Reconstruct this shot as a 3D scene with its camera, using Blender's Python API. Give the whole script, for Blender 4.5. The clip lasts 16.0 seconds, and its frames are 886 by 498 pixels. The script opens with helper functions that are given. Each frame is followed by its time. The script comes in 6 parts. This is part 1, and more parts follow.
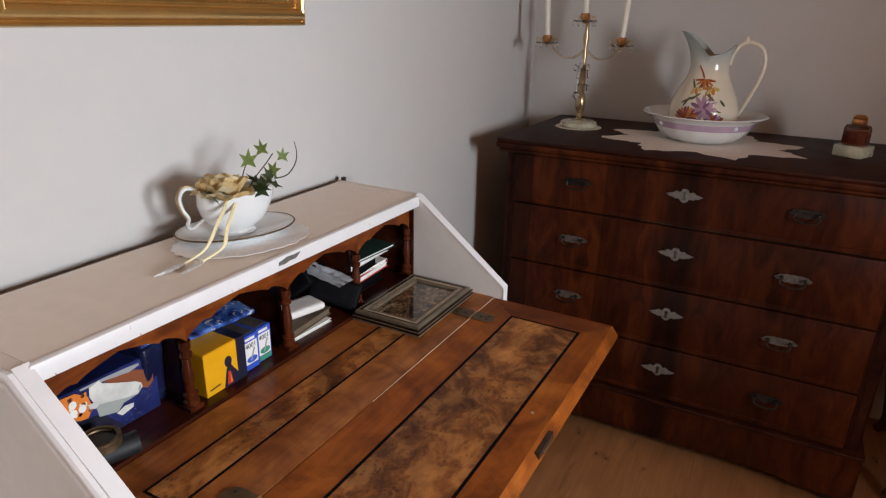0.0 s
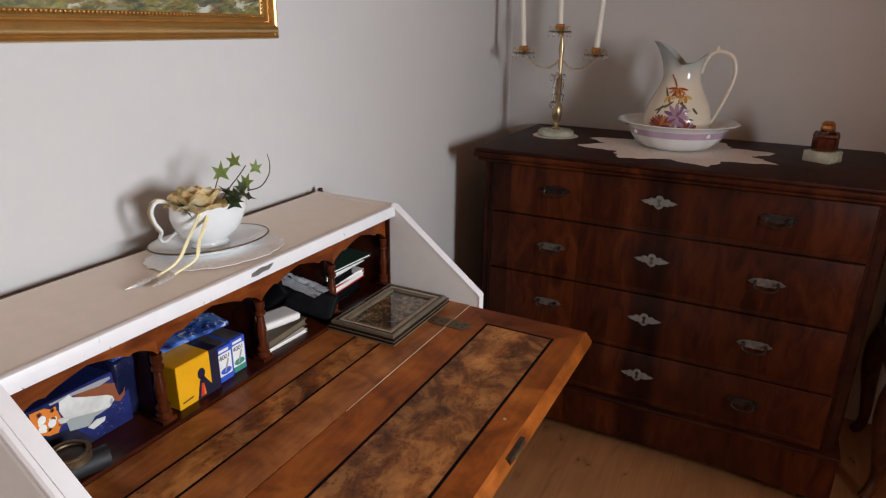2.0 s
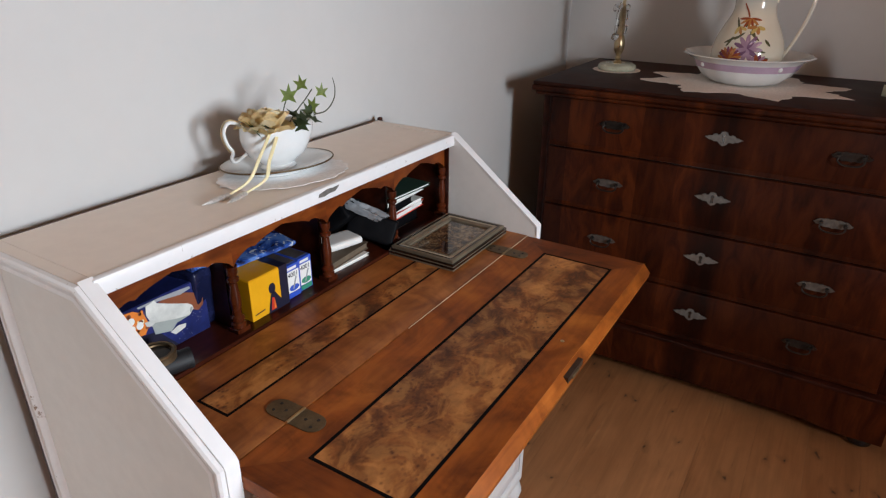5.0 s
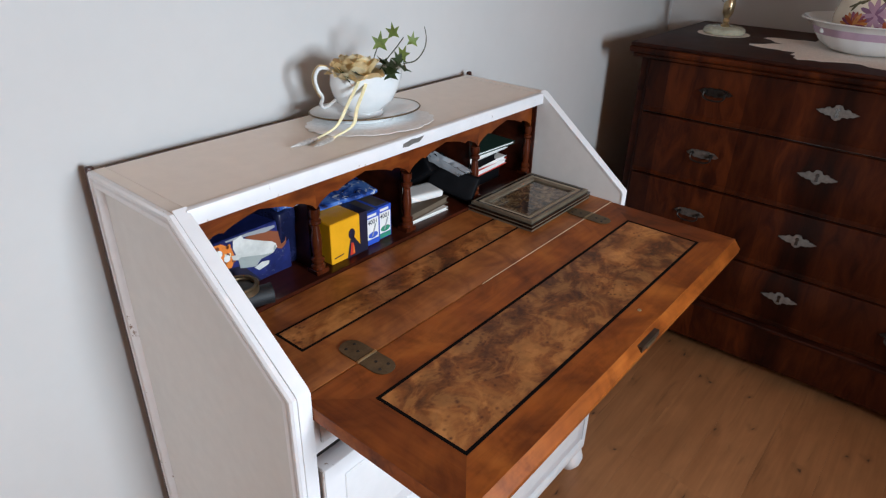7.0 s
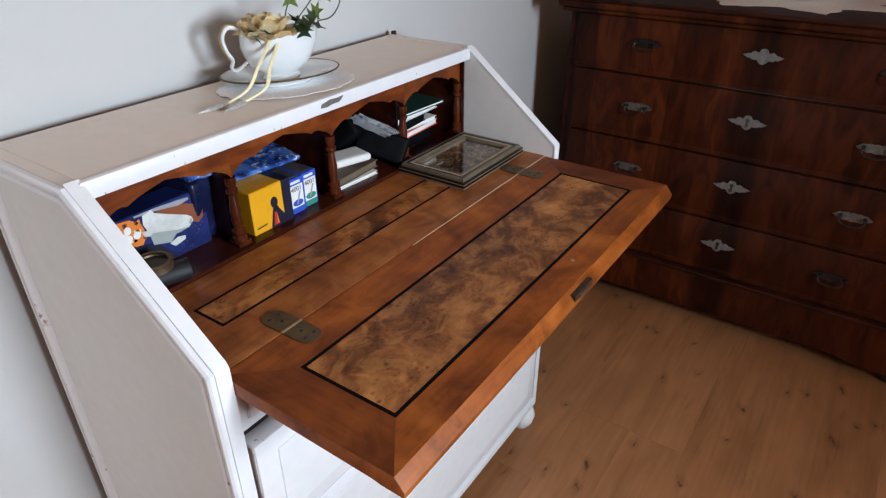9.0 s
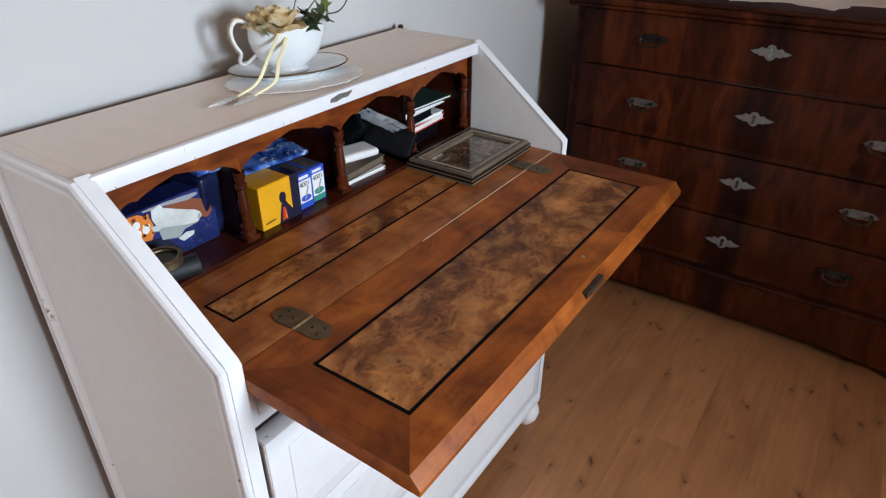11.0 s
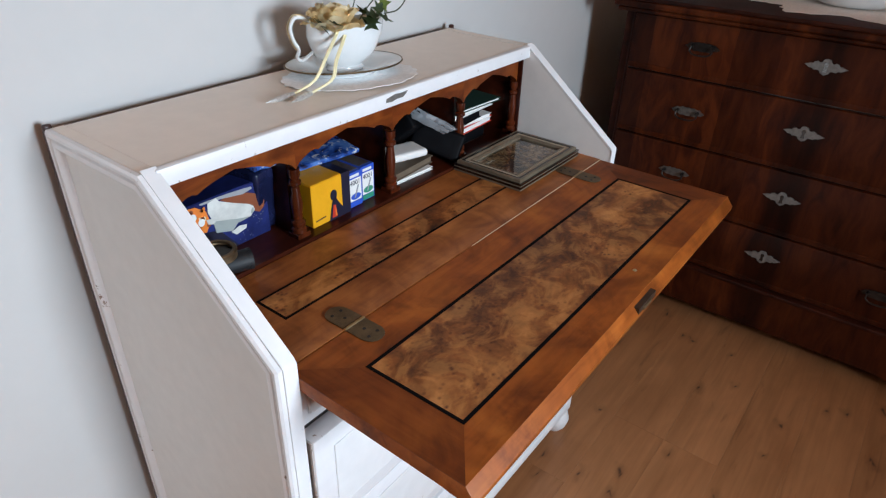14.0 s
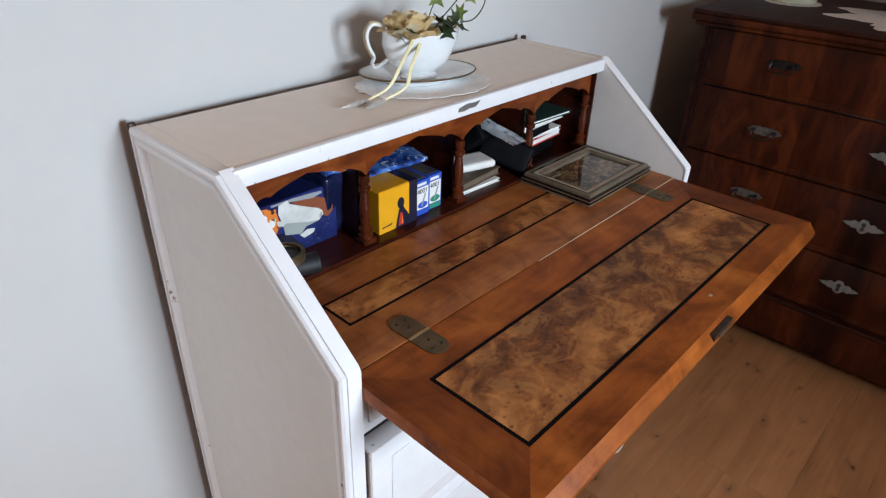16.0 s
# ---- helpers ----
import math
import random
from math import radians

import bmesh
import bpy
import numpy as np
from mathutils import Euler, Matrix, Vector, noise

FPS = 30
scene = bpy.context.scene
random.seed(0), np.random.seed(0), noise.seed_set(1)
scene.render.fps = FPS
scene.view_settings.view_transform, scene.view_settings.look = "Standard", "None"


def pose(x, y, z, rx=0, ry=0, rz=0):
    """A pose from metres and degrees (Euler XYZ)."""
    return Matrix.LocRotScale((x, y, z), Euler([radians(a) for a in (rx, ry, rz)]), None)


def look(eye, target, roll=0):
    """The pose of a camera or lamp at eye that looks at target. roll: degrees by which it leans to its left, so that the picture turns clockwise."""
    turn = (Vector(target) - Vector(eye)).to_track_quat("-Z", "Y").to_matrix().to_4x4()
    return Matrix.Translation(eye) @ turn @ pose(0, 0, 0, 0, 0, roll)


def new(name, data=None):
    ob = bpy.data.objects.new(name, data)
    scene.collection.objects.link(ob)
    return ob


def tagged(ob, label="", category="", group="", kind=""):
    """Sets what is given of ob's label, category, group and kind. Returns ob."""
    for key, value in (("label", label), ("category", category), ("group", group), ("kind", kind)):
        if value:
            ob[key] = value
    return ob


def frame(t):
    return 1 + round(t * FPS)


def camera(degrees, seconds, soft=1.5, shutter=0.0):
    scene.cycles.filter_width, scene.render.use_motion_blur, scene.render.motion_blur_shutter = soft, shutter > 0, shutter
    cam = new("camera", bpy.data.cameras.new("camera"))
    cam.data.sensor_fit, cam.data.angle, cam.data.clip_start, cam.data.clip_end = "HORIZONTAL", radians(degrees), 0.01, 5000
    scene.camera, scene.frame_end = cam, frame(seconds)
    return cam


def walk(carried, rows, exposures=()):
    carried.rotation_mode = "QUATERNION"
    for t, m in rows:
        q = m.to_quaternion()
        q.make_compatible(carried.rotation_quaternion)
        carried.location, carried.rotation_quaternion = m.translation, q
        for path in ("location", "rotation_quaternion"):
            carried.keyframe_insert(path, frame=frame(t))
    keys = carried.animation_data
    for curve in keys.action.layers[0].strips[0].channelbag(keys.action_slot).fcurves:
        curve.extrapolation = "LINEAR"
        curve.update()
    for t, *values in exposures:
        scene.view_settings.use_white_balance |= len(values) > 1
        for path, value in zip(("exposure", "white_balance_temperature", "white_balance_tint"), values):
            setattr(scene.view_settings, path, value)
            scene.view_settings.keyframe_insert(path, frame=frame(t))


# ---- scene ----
cam = camera(69.8, 16.0, soft=1.25)
PATH = [
    (0, (-0.343, -0.516, 1.393), (1.306, 0.377, 0.7), 1.2),
    (0.5, (-0.337, -0.518, 1.387), (1.327, 0.344, 0.688), 0.2),
    (1, (-0.337, -0.525, 1.389), (1.327, 0.33, 0.682), 0.8),
    (1.5, (-0.338, -0.537, 1.399), (1.337, 0.322, 0.723), 0.6),
    (2, (-0.34, -0.545, 1.397), (1.336, 0.319, 0.732), 0.8),
    (2.5, (-0.353, -0.546, 1.402), (1.333, 0.331, 0.78), 0.3),
    (3, (-0.365, -0.538, 1.404), (1.316, 0.357, 0.792), 0.6),
    (3.5, (-0.368, -0.53, 1.401), (1.307, 0.379, 0.793), 1.2),
    (4, (-0.373, -0.531, 1.394), (1.281, 0.39, 0.749), 1.4),
    (4.5, (-0.378, -0.533, 1.379), (1.205, 0.405, 0.594), 0.8),
    (5, (-0.378, -0.535, 1.369), (1.172, 0.421, 0.542), 0.5),
    (7.5, (-0.379, -0.534, 1.349), (0.964, 0.601, 0.396), 1.4),
    (8, (-0.363, -0.55, 1.341), (0.996, 0.55, 0.369), 0.3),
    (8.5, (-0.348, -0.562, 1.326), (1.06, 0.462, 0.343), 0.0),
    (9, (-0.337, -0.559, 1.317), (1.084, 0.43, 0.316), -0.2),
    (11.5, (-0.343, -0.535, 1.316), (1.074, 0.445, 0.3), 0.2),
    (12, (-0.341, -0.53, 1.316), (1.076, 0.45, 0.301), 0.3),
    (12.5, (-0.345, -0.525, 1.311), (1.07, 0.457, 0.294), 0.3),
    (13, (-0.351, -0.519, 1.309), (1.055, 0.468, 0.286), 0.5),
    (13.5, (-0.356, -0.512, 1.315), (1.042, 0.487, 0.291), 1.5),
    (14, (-0.361, -0.495, 1.326), (1.013, 0.531, 0.297), 1.9),
    (14.5, (-0.363, -0.487, 1.337), (0.987, 0.568, 0.306), 2.0),
    (15, (-0.36, -0.477, 1.339), (0.983, 0.605, 0.327), 2.8),
    (15.5, (-0.358, -0.47, 1.325), (0.951, 0.658, 0.318), 2.7),
    (16, (-0.365, -0.466, 1.32), (0.918, 0.691, 0.312), 2.1),
]
EXPOSURES = ((0.0, -0.24, 7200, 17), (4.0, -0.22, 7200, 17), (5.0, -0.17, 6900, 14), (7.5, -0.09, 6450, 11), (16.0, -0.08, 6300, 10))
walk(cam, [(t, look(eye, target, roll)) for t, eye, target, roll in PATH], EXPOSURES)

# ---- light ----
WALL_Y, WALL_X = 0.47, 2.22           # desk wall, chest wall
SOUTH, WEST, HIGH = -2.0, -1.6, 2.5   # unseen window walls, ceiling
DEEP = 0.46                           # depth of an unseen dormer, added to keep window light off the chest wall
WIN = (-0.28, 0.38, 1.00, 1.78)        # window in the south wall: x0, x1, z0, z1
FILL_WIN = (-0.30, 0.40, 0.10, 0.95)     # unseen opening added in the west wall for the side fill: y0, y1, z0, z1

world = bpy.data.worlds.new("sky")
scene.world = world
world.use_nodes = True
wn = world.node_tree.nodes
sky = wn.new("ShaderNodeTexSky")
sky.sky_type, sky.sun_disc = "NISHITA", False
sky.sun_elevation, sky.sun_rotation = radians(40), radians(100)
wn["Background"].inputs[1].default_value = 0.12
world.node_tree.links.new(sky.outputs[0], wn["Background"].inputs[0])


def area_lamp(name, at, target, w, h, power, colour):
    data = bpy.data.lights.new(name, "AREA")
    data.shape, data.size, data.size_y, data.energy, data.color = "RECTANGLE", w, h, power, colour
    ob = new(name, data)
    ob.matrix_world = look(at, target)
    return ob


WX, WZ = (WIN[0] + WIN[1]) / 2, (WIN[2] + WIN[3]) / 2
area_lamp("window_light", (WX, SOUTH - DEEP + 0.12, WZ), (WX, 0, WZ), WIN[1] - WIN[0] - 0.1, WIN[3] - WIN[2] - 0.1, 90.0, (0.745, 0.88, 1.0))
W2Y, W2Z = (FILL_WIN[0] + FILL_WIN[1]) / 2, (FILL_WIN[2] + FILL_WIN[3]) / 2
# fill lamp added to brighten the desk's left side; no source known there
area_lamp("side_fill_light", (WEST - 0.03, W2Y, W2Z), (0, W2Y, W2Z), FILL_WIN[1] - FILL_WIN[0] - 0.1, FILL_WIN[3] - FILL_WIN[2] - 0.1, 5.5, (0.94, 0.95, 0.95))


# ---- materials ----
class Mat:
    """A small builder round one node material."""

    def __init__(self, name, rough=0.5, metal=0.0, coat=0.0):
        self.m = bpy.data.materials.new(name)
        self.m.use_nodes = True
        self.t = self.m.node_tree
        self.b = self.t.nodes["Principled BSDF"]
        self.b.inputs["Roughness"].default_value = rough
        self.b.inputs["Metallic"].default_value = metal
        self.b.inputs["Coat Weight"].default_value = coat
        self.b.inputs["Coat Roughness"].default_value = 0.12

    def node(self, kind, **props):
        n = self.t.nodes.new(kind)
        for k, v in props.items():
            if k in n.inputs:
                n.inputs[k].default_value = v
        return n

    def link(self, a, b):
        self.t.links.new(a, b)

    def coords(self, scale=(1, 1, 1), shift=True, turn=(0, 0, 0)):
        tc = self.node("ShaderNodeTexCoord")
        mp = self.node("ShaderNodeMapping")
        mp.inputs["Scale"].default_value = scale
        mp.inputs["Rotation"].default_value = turn
        self.link(tc.outputs["Object"], mp.inputs["Vector"])
        if shift:
            oi = self.node("ShaderNodeObjectInfo")
            mul = self.node("ShaderNodeVectorMath")
            mul.operation = "SCALE"
            mul.inputs[0].default_value = (7.3, 3.1, 5.7)
            self.link(oi.outputs["Random"], mul.inputs["Scale"])
            self.link(mul.outputs[0], mp.inputs["Location"])
        return mp.outputs[0]

    def noise(self, vec, scale, detail=4.0, distortion=0.0, rough=0.55):
        n = self.node("ShaderNodeTexNoise", Scale=scale, Detail=detail, Distortion=distortion, Roughness=rough)
        self.link(vec, n.inputs["Vector"])
        return n.outputs["Fac"]

    def ramp(self, fac, stops):
        r = self.node("ShaderNodeValToRGB")
        e = r.color_ramp.elements
        while len(e) < len(stops):
            e.new(0.5)
        for el, (p, c) in zip(e, stops):
            el.position, el.color = p, (*c, 1) if len(c) == 3 else c
        self.link(fac, r.inputs[0])
        return r.outputs[0]

    def mix(self, fac, a, b, mode="MIX"):
        m = self.node("ShaderNodeMix")
        m.data_type, m.blend_type = "RGBA", mode
        for sock, v in ((m.inputs[0], fac), (m.inputs[6], a), (m.inputs[7], b)):
            if isinstance(v, (int, float)):
                sock.default_value = v
            elif isinstance(v, tuple):
                sock.default_value = (*v, 1)
            else:
                self.link(v, sock)
        return m.outputs[2]

    def colour(self, c):
        if isinstance(c, tuple):
            self.b.inputs["Base Color"].default_value = (*c, 1)
        else:
            self.link(c, self.b.inputs["Base Color"])
        return self

    def bump(self, fac, strength=0.2, distance=0.001):
        b = self.node("ShaderNodeBump", Strength=strength, Distance=distance)
        self.link(fac, b.inputs["Height"])
        self.link(b.outputs[0], self.b.inputs["Normal"])
        return self

    def roughness(self, fac, lo, hi):
        r = self.node("ShaderNodeMapRange")
        r.inputs["To Min"].default_value, r.inputs["To Max"].default_value = lo, hi
        self.link(fac, r.inputs["Value"])
        self.link(r.outputs[0], self.b.inputs["Roughness"])
        return self


def plain(name, c, rough=0.5, metal=0.0, vary=0.12, scale=30.0, bump=0.1, coat=0.0):
    """A surface of one colour with mottling at two scales."""
    m = Mat(name, rough, metal, coat)
    v = m.coords()
    n1, n2 = m.noise(v, scale), m.noise(v, scale * 7)
    dark, light = tuple(x * (1 - vary) for x in c), tuple(min(1, x * (1 + vary)) for x in c)
    col = m.ramp(n1, ((0.3, dark), (0.7, light)))
    m.colour(m.mix(0.25, col, m.ramp(n2, ((0.3, dark), (0.7, light)))))
    m.bump(n2, bump, 0.0006)
    m.roughness(n1, max(0.02, rough - 0.08), min(1, rough + 0.1))
    return m.m


def wood(name, dark, mid, light, grain=(1, 14, 14), scale=9.0, rough=0.38, coat=0.08, figure=0.5):
    """Straight-grained wood: fine fibres along one axis over broad cloudy figure."""
    m = Mat(name, rough, 0, coat)
    m.b.inputs["Specular IOR Level"].default_value = 0.19
    v = m.coords(grain)
    w = m.coords((1, 1, 1))
    fib = m.noise(v, scale, 6, 0.6)
    cloud = m.noise(w, 7.0, 3, 0.8)
    a = m.ramp(fib, ((0.28, dark), (0.5, mid), (0.75, light)))
    b = m.ramp(cloud, ((0.3, dark), (0.52, mid), (0.72, light)))
    blot = m.ramp(m.noise(w, 11.0, 4, 0.9, 0.6), ((0.36, (0.52, 0.45, 0.42)), (0.52, (1, 1, 1)), (0.66, (1.22, 1.25, 1.28))))
    m.colour(m.mix(0.75, m.mix(figure, a, b), blot, "MULTIPLY"))
    m.bump(fib, 0.12, 0.0006)
    m.roughness(cloud, rough - 0.08, rough + 0.12)
    return m.m


def burl(name):
    """Burl veneer: soft swirling clouds from honey to brown, with clusters of reddish pin knots."""
    m = Mat(name, 0.42, 0, 0.05)
    m.b.inputs["Specular IOR Level"].default_value = 0.22
    v = m.coords((1, 1.25, 1), False)
    big = m.noise(v, 6.5, 4, 0.8, 0.60)
    mid = m.noise(v, 20.0, 4, 0.9, 0.62)
    fine = m.noise(v, 80.0, 4, 0.8, 0.6)
    col = m.ramp(big, ((0.40, (0.036, 0.010, 0.004)), (0.49, (0.125, 0.038, 0.010)), (0.56, (0.31, 0.103, 0.024)), (0.66, (0.58, 0.250, 0.074))))
    col = m.mix(0.42, col, m.ramp(mid, ((0.34, (0.045, 0.013, 0.005)), (0.48, (0.23, 0.070, 0.016)), (0.60, (0.62, 0.27, 0.080)))))
    col = m.mix(0.12, col, m.ramp(fine, ((0.40, (0.04, 0.011, 0.004)), (0.62, (0.45, 0.19, 0.060)))))
    vor = m.node("ShaderNodeTexVoronoi", Scale=95.0, Randomness=1.0)
    m.link(v, vor.inputs["Vector"])
    knots = m.ramp(vor.outputs["Distance"], ((0.06, (0.85, 0.85, 0.85)), (0.40, (0, 0, 0))))
    patch = m.ramp(m.noise(v, 9.0, 3, 1.2), ((0.50, (0, 0, 0)), (0.58, (1, 1, 1))))
    m.colour(m.mix(m.mix(1.0, knots, patch, "MULTIPLY"), col, (0.070, 0.015, 0.006)))
    m.bump(fine, 0.06, 0.0004)
    return m.m


def walnut(name):
    """Old walnut veneer: upright leaves of differing tone, matched about the middle, with a dark flame there."""
    m = Mat(name, 0.45)
    m.b.inputs["Specular IOR Level"].default_value = 0.12

    def calc(op, a, b=None):
        n = m.node("ShaderNodeMath")
        n.operation = op
        for sock, v in zip(n.inputs, (a, b)):
            if isinstance(v, (int, float)):
                sock.default_value = v
            elif v is not None:
                m.link(v, sock)
        return n.outputs[0]
    raw = m.coords((1, 1, 1), False)
    sep = m.node("ShaderNodeSeparateXYZ")
    m.link(raw, sep.inputs[0])
    side = calc("ABSOLUTE", sep.outputs["Y"])
    wobble = m.noise(raw, 9.0, 3, 0.6)
    warped = calc("ADD", side, calc("MULTIPLY", calc("SUBTRACT", wobble, 0.5), 0.035))
    mirrored = m.node("ShaderNodeCombineXYZ")
    m.link(sep.outputs["X"], mirrored.inputs[0]), m.link(warped, mirrored.inputs[1]), m.link(sep.outputs["Z"], mirrored.inputs[2])

    def stretched(scale):
        mp = m.node("ShaderNodeMapping")
        mp.inputs["Scale"].default_value = scale
        m.link(mirrored.outputs[0], mp.inputs["Vector"])
        return mp.outputs[0]
    fib = m.noise(stretched((9, 9, 1.2)), 7.0, 6, 1.0)
    fl = m.noise(stretched((1, 1.5, 0.45)), 9.0, 4, 2.0, 0.55)
    a = m.ramp(fib, ((0.25, (0.028, 0.0054, 0.002)), (0.55, (0.070, 0.0140, 0.0034)), (0.8, (0.115, 0.026, 0.0058))))
    b = m.ramp(fl, ((0.32, (0.022, 0.0044, 0.0018)), (0.48, (0.066, 0.0130, 0.0032)), (0.66, (0.120, 0.027, 0.0058))))
    leaf = m.node("ShaderNodeTexWhiteNoise")
    leaf.noise_dimensions = "1D"
    m.link(calc("FLOOR", calc("MULTIPLY", calc("ADD", sep.outputs["Y"], calc("MULTIPLY", wobble, 0.010)), 8.3)), leaf.inputs["W"])
    tone = m.ramp(leaf.outputs["Value"], ((0.0, (0.42, 0.38, 0.37)), (0.5, (0.78, 0.74, 0.72)), (1.0, (1.12, 1.10, 1.05))))
    col = m.mix(0.85, m.mix(0.6, a, b), tone, "MULTIPLY")
    flame = m.ramp(warped, ((0.030, (0.26, 0.22, 0.22)), (0.050, (0.62, 0.58, 0.58)), (0.075, (1, 1, 1))))
    m.colour(m.mix(0.9, col, flame, "MULTIPLY"))
    m.bump(fib, 0.12, 0.0006)
    m.roughness(fl, 0.36, 0.54)
    return m.m


def painted(name, c, wear=0.0, rough=0.45, streak=(3, 3, 3)):
    """Brush-painted wood with slight streaks, and rubbed spots of brown below."""
    m = Mat(name, rough)
    v = m.coords(streak)
    n1, n2 = m.noise(v, 12.0, 4), m.noise(v, 90.0, 3)
    col = m.ramp(n1, ((0.3, tuple(x * 0.965 for x in c)), (0.7, tuple(min(1, x * 1.02) for x in c))))
    if wear:
        rub = m.noise(m.coords((1, 1, 1)), 34.0, 6, 0.4, 0.7)
        col = m.mix(m.ramp(rub, ((0.70 - wear, (0, 0, 0)), (0.74 - wear, (1, 1, 1)))), col, (0.27, 0.19, 0.14))
    m.colour(col)
    m.bump(n2, 0.18, 0.0006)
    return m.m


def glass(name, c=(1, 1, 1), rough=0.02):
    m = Mat(name, rough)
    m.colour(c)
    m.b.inputs["Transmission Weight"].default_value = 1.0
    m.b.inputs["IOR"].default_value = 1.48
    return m.m


WALL = plain("wall_paint", (0.585, 0.575, 0.560), 0.85, vary=0.025, scale=5.0, bump=0.25)
# invented colours for the unseen ceiling and walls, to warm the bounced light
CEIL = plain("warm_bounce_ceiling", (0.50, 0.235, 0.090), 0.7, vary=0.12, scale=4.0)
WARM_BOUNCE = plain("warm_bounce_wall", (0.31, 0.145, 0.068), 0.85, vary=0.04, scale=5.0, bump=0.2)
WHITE = painted("white_paint", (0.79, 0.785, 0.78), 0.02)
WHITE_WORN = painted("rubbed_white_paint", (0.79, 0.78, 0.785), 0.035)
RAWEDGE = painted("worn_drawer_end", (0.52, 0.46, 0.42), 0.16)
TAN = painted("beige_paint", (0.80, 0.705, 0.615), 0.0, 0.4)
SIDE = painted("pale_grey_beige_paint", (0.70, 0.68, 0.65), 0.0, 0.5)
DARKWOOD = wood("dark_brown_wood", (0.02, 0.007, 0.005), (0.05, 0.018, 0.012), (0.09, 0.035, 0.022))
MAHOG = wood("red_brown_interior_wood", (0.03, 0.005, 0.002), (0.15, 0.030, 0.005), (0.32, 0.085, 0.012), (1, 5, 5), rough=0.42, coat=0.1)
# darkened copy of the apron wood, with the shade inside the bays painted in
MAHOG_SHADED = wood("shaded_red_shelf_wood", (0.015, 0.003, 0.0015), (0.045, 0.008, 0.003), (0.08, 0.016, 0.005), (1, 6, 6), rough=0.35, coat=0.15)
MAHOG_UP = wood("turned_red_brown_wood", (0.02, 0.004, 0.002), (0.075, 0.014, 0.004), (0.13, 0.028, 0.007), (10, 10, 1), rough=0.28, coat=0.35)
CHERRY = wood("orange_brown_veneer", (0.105, 0.022, 0.004), (0.29, 0.073, 0.010), (0.42, 0.128, 0.020), (1, 9, 9), rough=0.46, coat=0.03, figure=0.66)
CHERRY_END = wood("red_brown_cross_veneer", (0.075, 0.015, 0.003), (0.165, 0.038, 0.006), (0.25, 0.066, 0.010), (12, 1, 12), rough=0.5, coat=0.0, figure=0.6)
BED = wood("brown_writing_bed_veneer", (0.15, 0.040, 0.010), (0.33, 0.108, 0.027), (0.49, 0.185, 0.050), (1, 9, 9), figure=0.68)
BURL = burl("burl_veneer")
BLACKLINE = plain("black_stringing", (0.004, 0.003, 0.003), 0.8)
BLACKLINE.node_tree.nodes["Principled BSDF"].inputs["Specular IOR Level"].default_value = 0.08
PALE = plain("pale_edge_wood", (0.66, 0.48, 0.31), 0.5)
BRASS = plain("aged_brass", (0.16, 0.11, 0.062), 0.5, 0.85, 0.35, 60)
BRASS_B = plain("pale_gilt_brass", (0.52, 0.40, 0.24), 0.3, 0.9, 0.2, 50)
COPPER = plain("coppery_brass", (0.62, 0.30, 0.12), 0.3, 0.9, 0.2, 50)
DARKMETAL = plain("blackened_bronze", (0.035, 0.028, 0.024), 0.4, 0.7, 0.4, 80)
PEWTER = plain("dull_pewter", (0.18, 0.165, 0.15), 0.55, 0.35, 0.35, 80)
PULLGREY = plain("tarnished_grey_metal", (0.13, 0.11, 0.095), 0.5, 0.4, 0.4, 90)
BRONZE = plain("dark_bronze", (0.055, 0.032, 0.020), 0.5, 0.5, 0.3, 80)
SILVER = plain("silver_steel", (0.74, 0.73, 0.71), 0.32, 0.7, 0.25, 200)
GOLD = plain("gilded_frame", (0.62, 0.37, 0.13), 0.30, 0.8, 0.10, 22, 0.1)
WALNUT = walnut("walnut_veneer")
WALNUT_DARK = wood("dark_walnut", (0.012, 0.0026, 0.0013), (0.034, 0.0068, 0.0028), (0.060, 0.014, 0.005), (8, 1, 8), rough=0.48, coat=0.0)
WALNUT_DARK.node_tree.nodes["Principled BSDF"].inputs["Specular IOR Level"].default_value = 0.14
# black of feet and lines; also stands in for the shade in drawer gaps
BLACK_AND_SHADE = plain("black_wood_and_gap_shade", (0.008, 0.006, 0.006), 0.15, coat=0.6)
PORCELAIN = plain("white_porcelain", (0.78, 0.80, 0.80), 0.12, vary=0.03, coat=0.6, bump=0.02)
CREAM = plain("cream_porcelain", (0.78, 0.72, 0.60), 0.14, vary=0.05, coat=0.5, bump=0.02, scale=8)
LACE = plain("cream_lace", (0.80, 0.70, 0.62), 0.9, vary=0.12, scale=120, bump=0.12)
LACE_W = plain("white_lace", (0.90, 0.89, 0.88), 0.9, vary=0.1, scale=120, bump=0.12)
ONYX = plain("pale_green_onyx", (0.48, 0.48, 0.36), 0.25, vary=0.3, scale=25, coat=0.4)
WAX = plain("white_candle_wax", (0.80, 0.76, 0.66), 0.4, vary=0.04)
CLEAR = glass("clear_glass")
AMBER = glass("amber_glass", (0.98, 0.80, 0.58))
INKGLASS = glass("brown_ink_glass", (0.55, 0.24, 0.16), 0.05)
ROSE = plain("cream_silk_petal", (0.95, 0.80, 0.52), 0.7, vary=0.08, scale=40)
ROSE_PALE = plain("pale_cream_petal", (0.95, 0.90, 0.72), 0.7, vary=0.06, scale=40)
